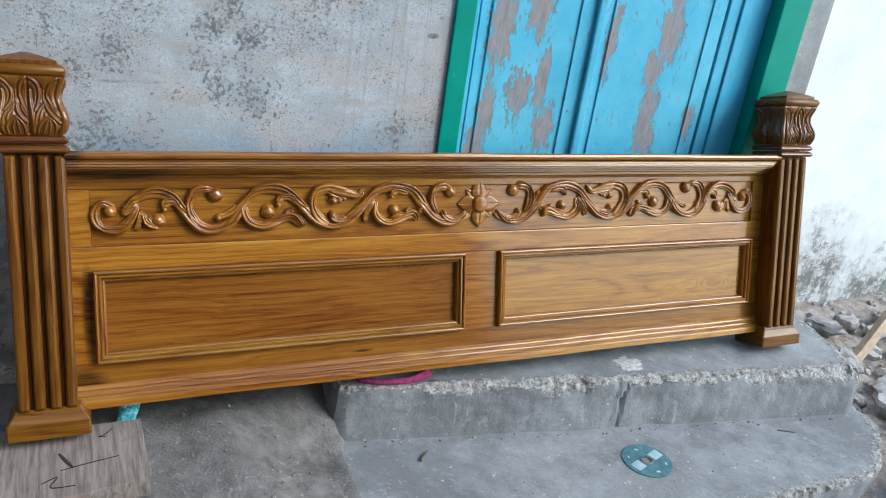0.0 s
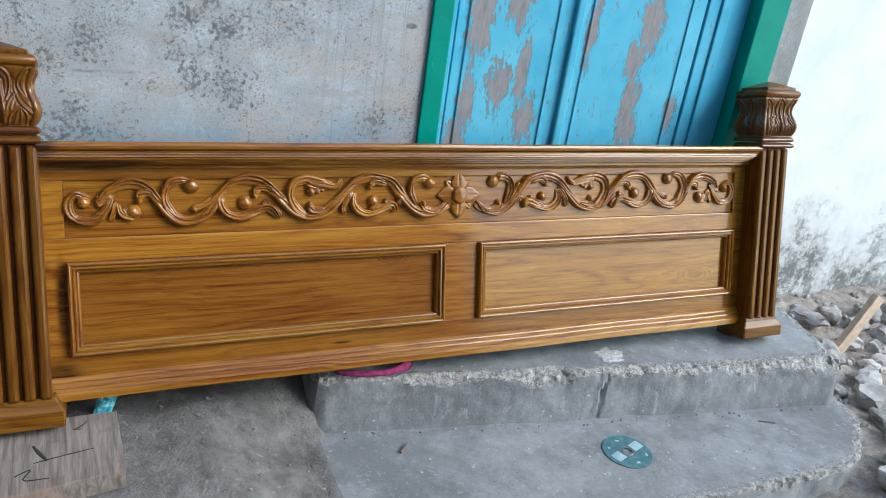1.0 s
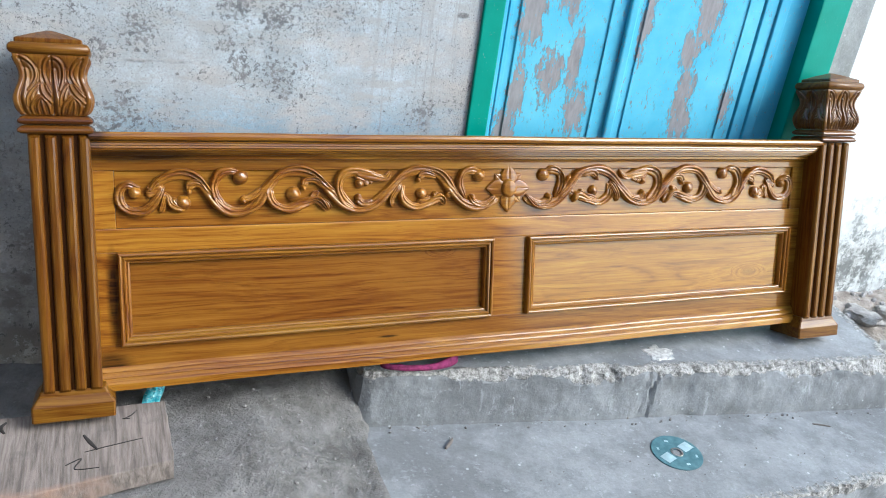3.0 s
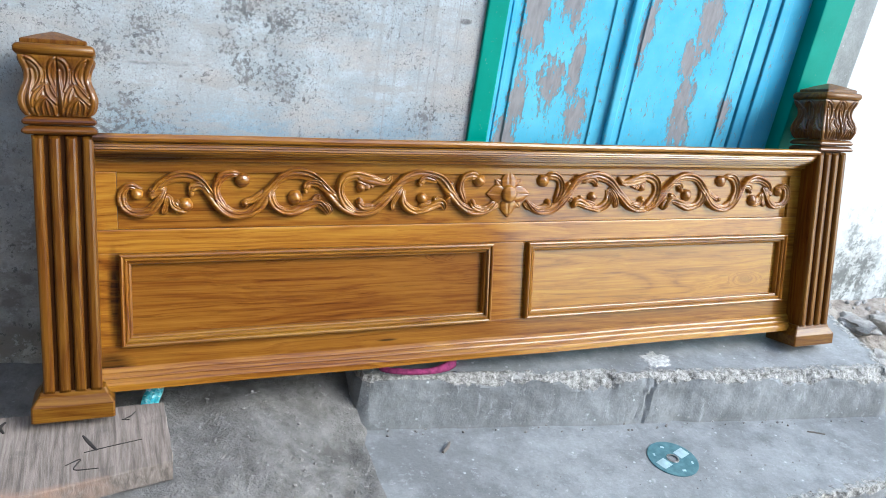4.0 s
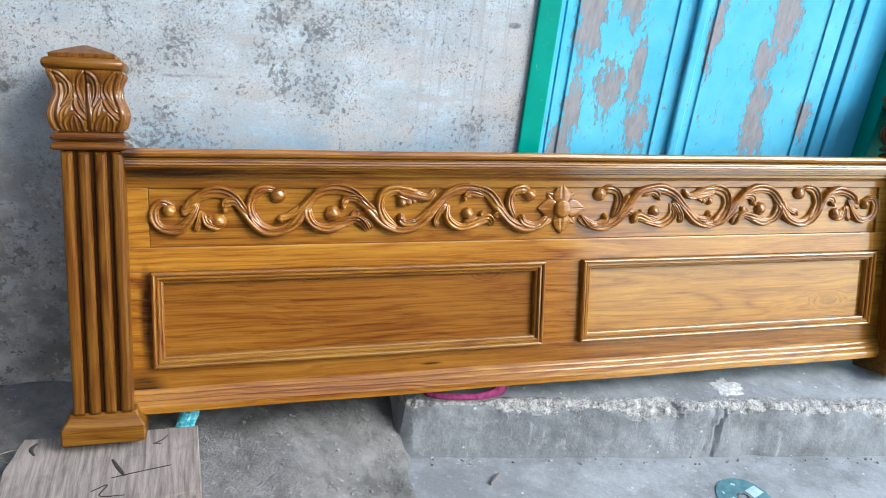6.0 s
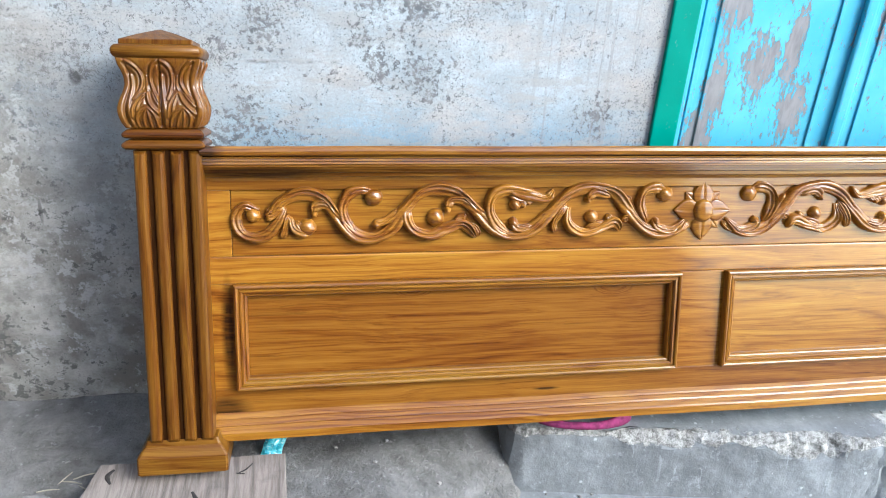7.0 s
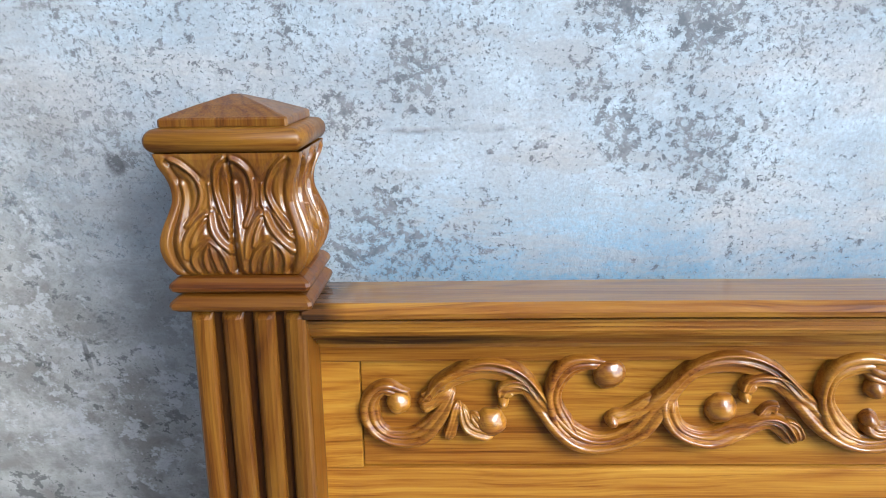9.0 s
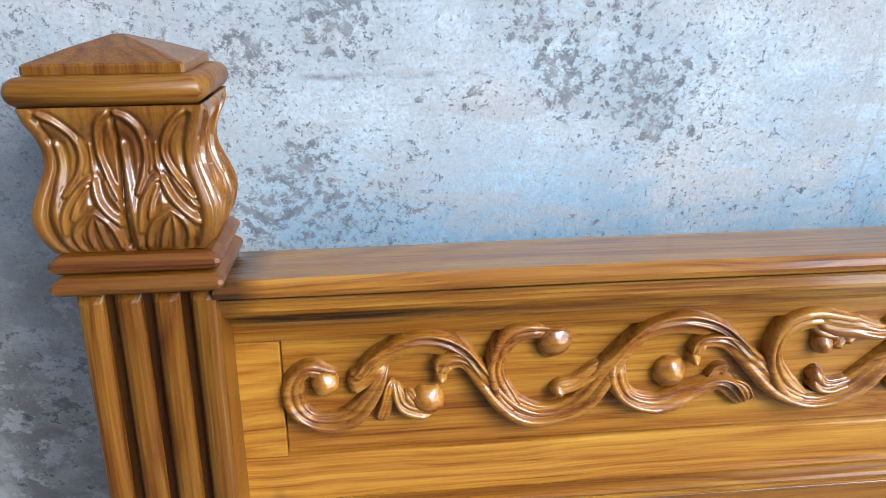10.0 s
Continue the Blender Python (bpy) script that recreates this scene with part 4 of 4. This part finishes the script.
def cutting_disc(x, y, z):
    m = Nodes("teal_resin")
    col = m.mix(m.ramp(m.noise(60, 4), (0.4, 0.0), (0.7, 1.0)), (0.045, 0.125, 0.150), (0.09, 0.20, 0.225))
    mat = m.done(col, 0.6)
    bm = bmesh.new()
    rings = []
    n = 64
    for r, h in ((0.011, 0.0), (0.011, 0.0022), (0.061, 0.0022), (0.0625, 0.0016), (0.0625, 0.0)):
        rings.append([bm.verts.new((r * math.cos(2 * math.pi * k / n), r * math.sin(2 * math.pi * k / n), h)) for k in range(n)])
    for a, b in zip(rings, rings[1:] + rings[:1]):
        bridge(bm, a, b)
    d = part("cutting_disc", bm, mat)
    d.matrix_basis = pose(x, y, z, 0, 0, -70)
    tagged(d, "teal abrasive cutting disc lying on the lower step", "cutting disc")
    pale = plain("pale_print", (0.34, 0.47, 0.51), 0.6)
    for px, py, w, h, a in ((0.0, 0.036, 0.026, 0.034, 0), (0.0, -0.036, 0.028, 0.030, 0), (-0.04, 0.012, 0.010, 0.006, 40), (0.042, -0.014, 0.009, 0.006, 60), (-0.034, -0.03, 0.008, 0.005, -30), (0.036, 0.03, 0.010, 0.005, -40)):
        bm = box(-w / 2, w / 2, -h / 2, h / 2, 0, 0.0004)
        bmesh.ops.transform(bm, matrix=pose(px, py, 0.0022, 0, 0, a), verts=bm.verts)
        part("printed_bar", bm, pale, d)
    steel = plain("steel_ring", (0.45, 0.46, 0.47), 0.35, metal=1.0)
    bm = bmesh.new()
    rings = [[bm.verts.new((r * math.cos(2 * math.pi * k / 32), r * math.sin(2 * math.pi * k / 32), h)) for k in range(32)] for r, h in ((0.0111, 0.0022), (0.0112, 0.0030), (0.0155, 0.0030), (0.0160, 0.0022))]
    for a, b in zip(rings, rings[1:]):
        bridge(bm, a, b)
    part("centre_ring", bm, steel, d, "metal centre ring")


cutting_disc(1.222, -0.318, -0.4395)


def strap():
    pink = plain("pink_cloth", (0.36, 0.045, 0.17), 0.85, 0.35, 90)
    bm = bmesh.new()
    rings = []
    n = 48
    for k in range(n):
        a = 2 * math.pi * k / n
        c, s = math.cos(a), math.sin(a)
        x, y = 0.090 * c, 0.030 * s * (1 + 0.25 * c)
        h = 0.012 + 0.022 * max(0, c) ** 2 + 0.003 * noise.noise((c * 3, s * 3, 0))
        out = Vector((c * 0.6, s, 0)).normalized()
        ring = []
        for o, z in ((-0.002, 0.0), (-0.0035, h * 0.6), (-0.001, h), (0.003, h), (0.006, h * 0.5), (0.007, 0.0)):
            ring.append(bm.verts.new((0.648 + x + out.x * o, -0.030 + y + out.y * o, -0.3045 + z)))
        rings.append(ring)
    for k in range(n):
        bridge(bm, rings[k], rings[(k + 1) % n])
    tagged(part("cloth_strap", bm, pink, smooth=True), "pink cloth strap lying folded on the doorstep", "strap")


strap()


def wrapper():
    """A folded sachet: a crumpled pillow with flat crimped ends and paler print."""
    m = Nodes("cyan_foil")
    col = m.mix(m.ramp(m.noise(90, 3), (0.42, 0.0), (0.56, 1.0)), (0.03, 0.36, 0.48), (0.16, 0.66, 0.76))
    col = m.mix(m.ramp(m.noise(1.0, 2, 0.6, 0.0, m.mapped((120, 120, 300))), (0.60, 0.0), (0.64, 0.8)), col, (0.75, 0.85, 0.86))
    foil = m.done(col, 0.3, 0.8, 0.1)
    bm = bmesh.new()
    for face in (-1, 1):
        grid = []
        for j in range(15):
            row = []
            for i in range(11):
                a, b = i / 5 - 1, j / 7 - 1
                puff = 0.009 * max(0.0, 1 - a * a) ** 0.5 * max(0.0, 1 - b ** 4) ** 0.5
                crush = 0.004 * noise.noise((a * 2.2, b * 2.8, 3.0)) + 0.002 * noise.noise((a * 5, b * 6, 8.0))
                row.append(bm.verts.new((a * 0.019 + 0.002 * noise.noise((b * 2, 5.0, 0)), face * puff + crush, b * 0.033)))
            grid.append(row)
        for p, q in zip(grid, grid[1:]):
            bridge(bm, p, q, False)
    bmesh.ops.remove_doubles(bm, verts=bm.verts[:], dist=0.0001)
    ob = part("sweet_wrapper", bm, foil)
    ob.matrix_basis = pose(0.058, -0.022, -0.3225, -22, 26, 8)
    tagged(ob, "crumpled cyan foil wrapper on the ground behind the plank", "wrapper")


wrapper()


def rock(x, y, z, rx, ry, rz, seed, turn, mat=ROCK):
    bm = bmesh.new()
    bmesh.ops.create_icosphere(bm, subdivisions=3, radius=1)
    for v in bm.verts:
        p = v.co.copy()
        k = max(abs(p.x), abs(p.y), abs(p.z))
        p = p.lerp(p / k * 0.8, 0.5)
        at = Vector((seed * 3.1, seed, 0))
        v.co = p * (1 + 0.5 * noise.noise(p * 1.3 + at) + 0.16 * noise.noise(p * 3 + at) + 0.05 * noise.noise(p * 9 + at))
    bmesh.ops.transform(bm, matrix=pose(x, y, z + rz * 0.55, 8 * math.sin(seed * 3), 12 * math.cos(seed * 5), turn) @ Matrix.Diagonal((rx, ry, rz, 1)), verts=bm.verts)
    ob = part("rock", bm, mat, smooth=True)
    ob.data.set_sharp_from_angle(angle=radians(32))
    return tagged(ob, "broken grey stone on the earth beside the step", "rock", "rubble beside the step")


ROCKS = ((2.18, -0.275, 0.060, 0.050, 0.040), (2.25, -0.19, 0.050, 0.040, 0.034), (2.20, -0.07, 0.060, 0.045, 0.036), (2.27, 0.10, 0.075, 0.045, 0.026), (2.37, -0.02, 0.040, 0.035, 0.03),
         (2.47, 0.05, 0.050, 0.035, 0.03), (2.56, 0.08, 0.050, 0.040, 0.035), (2.10, -0.20, 0.035, 0.030, 0.025), (1.90, -0.575, 0.050, 0.040, 0.035), (1.99, -0.53, 0.055, 0.045, 0.034),
         (2.40, -0.12, 0.040, 0.030, 0.025), (2.075, -0.44, 0.050, 0.040, 0.034), (2.12, -0.36, 0.045, 0.035, 0.026), (2.30, -0.29, 0.050, 0.040, 0.03), (2.33, -0.13, 0.035, 0.03, 0.022),
         (2.45, -0.06, 0.03, 0.03, 0.02), (2.40, 0.11, 0.05, 0.04, 0.03), (2.52, -0.02, 0.04, 0.03, 0.025), (2.64, 0.06, 0.06, 0.045, 0.04), (1.98, -0.62, 0.04, 0.04, 0.03), (2.10, -0.52, 0.05, 0.04, 0.03))
for k, (rx_, ry_, a_, b_, c_) in enumerate(ROCKS):
    rock(rx_, ry_, ground_height(rx_, ry_), a_, b_, c_, k + 1.0, 37 * k)


def gravel():
    rng = random.Random(4)
    bm = bmesh.new()
    for _ in range(420):
        x, y = rng.uniform(2.03, 2.9), rng.uniform(-0.75, 0.24)
        if rng.random() < 0.35:
            x, y = rng.uniform(1.55, 2.1), rng.uniform(-0.9, -0.56)
        r = rng.uniform(0.004, 0.016)
        m = pose(x, y, ground_height(x, y) + r * 0.3, rng.uniform(0, 360), rng.uniform(0, 360), 0) @ Matrix.Diagonal((r, r * rng.uniform(0.6, 1), r * rng.uniform(0.4, 0.8), 1))
        bmesh.ops.create_icosphere(bm, subdivisions=1, radius=1, matrix=m)
    tagged(part("gravel", bm, ROCK), "loose gravel and stone chips on the earth", "gravel", kind="stuff")


gravel()


def mortar_patch():
    """A thin ragged smear of pale mortar."""
    bm = bmesh.new()
    rings = []
    for grow, h in ((1.0, 0.0), (0.9, 0.0022), (0.5, 0.003)):
        ring = []
        for k in range(36):
            a = 2 * math.pi * k / 36
            r = grow * (1 + 0.7 * noise.noise((math.cos(a) * 2.1, math.sin(a) * 2.1, 3.0)) + 0.25 * noise.noise((math.cos(a) * 6, math.sin(a) * 6, 1.0)))
            ring.append(bm.verts.new((1.285 + 0.040 * r * math.cos(a), -0.098 + 0.034 * r * math.sin(a), -0.3052 + h)))
        rings.append(ring)
    bridge(bm, rings[0], rings[1])
    bridge(bm, rings[1], rings[2])
    bm.faces.new(rings[2])
    pale = plain("pale_mortar", (0.46, 0.46, 0.45), 0.9, 0.35, 120)
    tagged(part("mortar_patch", bm, pale), "thin pale smear of mortar on the doorstep", "mortar patch")


mortar_patch()


def batten():
    pale = plain("pale_sawn_wood", (0.52, 0.40, 0.29), 0.75, 0.2, 50)
    bm = box(-0.029, 0.029, -0.010, 0.010, -0.165, 0.135, 0.0015)
    ob = part("batten", bm, pale)
    ob.matrix_basis = pose(2.305, -0.05, -0.365, 4, 27, 8)
    tagged(ob, "short pale sawn batten stuck in the rubble", "batten")


batten()


def sliver(name, points, width, height, mat, label, category, base_z):
    """A thin bent strip lying flat."""
    pts = spline([(x, y, 0) for x, y in points], 6)
    bm = bmesh.new()
    rows = []
    n = len(pts)
    for k, p in enumerate(pts):
        t = (pts[min(k + 1, n - 1)] - pts[max(k - 1, 0)]).normalized()
        side = Vector((-t.y, t.x, 0)) * width * (0.25 + 0.75 * math.sin(math.pi * (0.12 + 0.8 * k / (n - 1))))
        rows.append([bm.verts.new((q.x, q.y, base_z + z)) for q, z in ((p - side, 0), (p - side * 0.5, height), (p + side * 0.5, height), (p + side, 0))])
    for a, b in zip(rows, rows[1:]):
        bridge(bm, a, b)
    bm.faces.new(rows[0])
    bm.faces.new(rows[-1])
    return tagged(part(name, bm, mat), label, category)


DARK_BARK = plain("dark_bark", (0.028, 0.024, 0.022), 0.8)
BROWN_BARK = plain("brown_bark", (0.12, 0.105, 0.095), 0.85)
STRAW = plain("dry_straw", (0.42, 0.38, 0.30), 0.7)
for pts_, w_ in (([(-0.072, -0.165), (-0.060, -0.19), (-0.048, -0.212)], 0.004), ([(-0.206, -0.10), (-0.214, -0.115), (-0.206, -0.134)], 0.004),
                 ([(0.000, -0.128), (0.012, -0.120), (0.022, -0.107)], 0.0013), ([(-0.004, -0.128), (0.010, -0.131)], 0.0012),
                 ([(-0.070, -0.215), (-0.03, -0.206), (0.03, -0.195)], 0.001), ([(-0.10, -0.245), (-0.075, -0.232), (-0.085, -0.258), (-0.045, -0.262)], 0.0014)):
    sliver("splinter", pts_, w_, 0.0012, DARK_BARK, "thin dark splinter lying on the plank", "splinter", -0.2968)
sliver("twig", [(0.672, -0.188), (0.688, -0.172), (0.700, -0.160)], 0.0045, 0.007, BROWN_BARK, "short brown twig on the lower step", "twig", -0.4398)
sliver("twig", [(1.675, -0.298), (1.695, -0.306), (1.718, -0.318)], 0.003, 0.003, BROWN_BARK, "dark sliver of bark on the lower step", "twig", -0.4398)
for k, (x_, y_, a_) in enumerate(((-0.268, -0.06, 20), (-0.285, -0.075, -15), (-0.30, -0.06, 60), (-0.262, -0.09, -40), (-0.32, -0.09, 5))):
    c_, s_ = math.cos(radians(a_)) * 0.018, math.sin(radians(a_)) * 0.018
    sliver("straw", [(x_ - c_, y_ - s_), (x_, y_ + 0.002), (x_ + c_, y_ + s_)], 0.0011, 0.0016, STRAW, "pale dry straw on the cement ground", "straw", ground_height(x_, y_) + 0.001)
for k, (x_, y_, r_) in enumerate(((-0.335, -0.12, 0.022), (-0.365, -0.14, 0.026), (-0.31, -0.15, 0.018), (-0.40, -0.12, 0.024), (-0.29, -0.19, 0.016))):
    ob_ = rock(x_, y_, ground_height(x_, y_) - 0.006, r_, r_ * 0.8, r_ * 0.5, 40.0 + k, 50 * k, LUMP)
    tagged(ob_, "small grey lump of rubble beside the plank", "rock", "lumps by the plank")


def crumbs():
    rng = random.Random(11)
    bm = bmesh.new()
    for k in range(190):
        if k < 70:
            x, y = rng.uniform(0.15, 0.56), rng.uniform(-0.55, -0.02)
            z = ground_height(x, y)
            r = rng.uniform(0.0015, 0.006)
        elif k < 140:
            x, y, z, r = rng.uniform(0.6, 1.8), rng.uniform(-0.5, -0.30), -0.44, rng.uniform(0.001, 0.0028)
        else:
            f = rng.random()
            x, y, z, r = 0.55 + 1.35 * f, -0.075 - 0.205 * f - rng.uniform(0.0, 0.03), -0.44, rng.uniform(0.0015, 0.005)
        bmesh.ops.create_icosphere(bm, subdivisions=1, radius=1, matrix=pose(x, y, z + r * 0.4, rng.uniform(0, 360), rng.uniform(0, 360), 0) @ Matrix.Diagonal((r, r * 0.8, r * 0.6, 1)))
    tagged(part("crumbs", bm, plain("grit", (0.22, 0.21, 0.20), 0.9, 0.5, 200)), "crumbs of mortar and grit on the ground and step", "grit", kind="stuff")


crumbs()
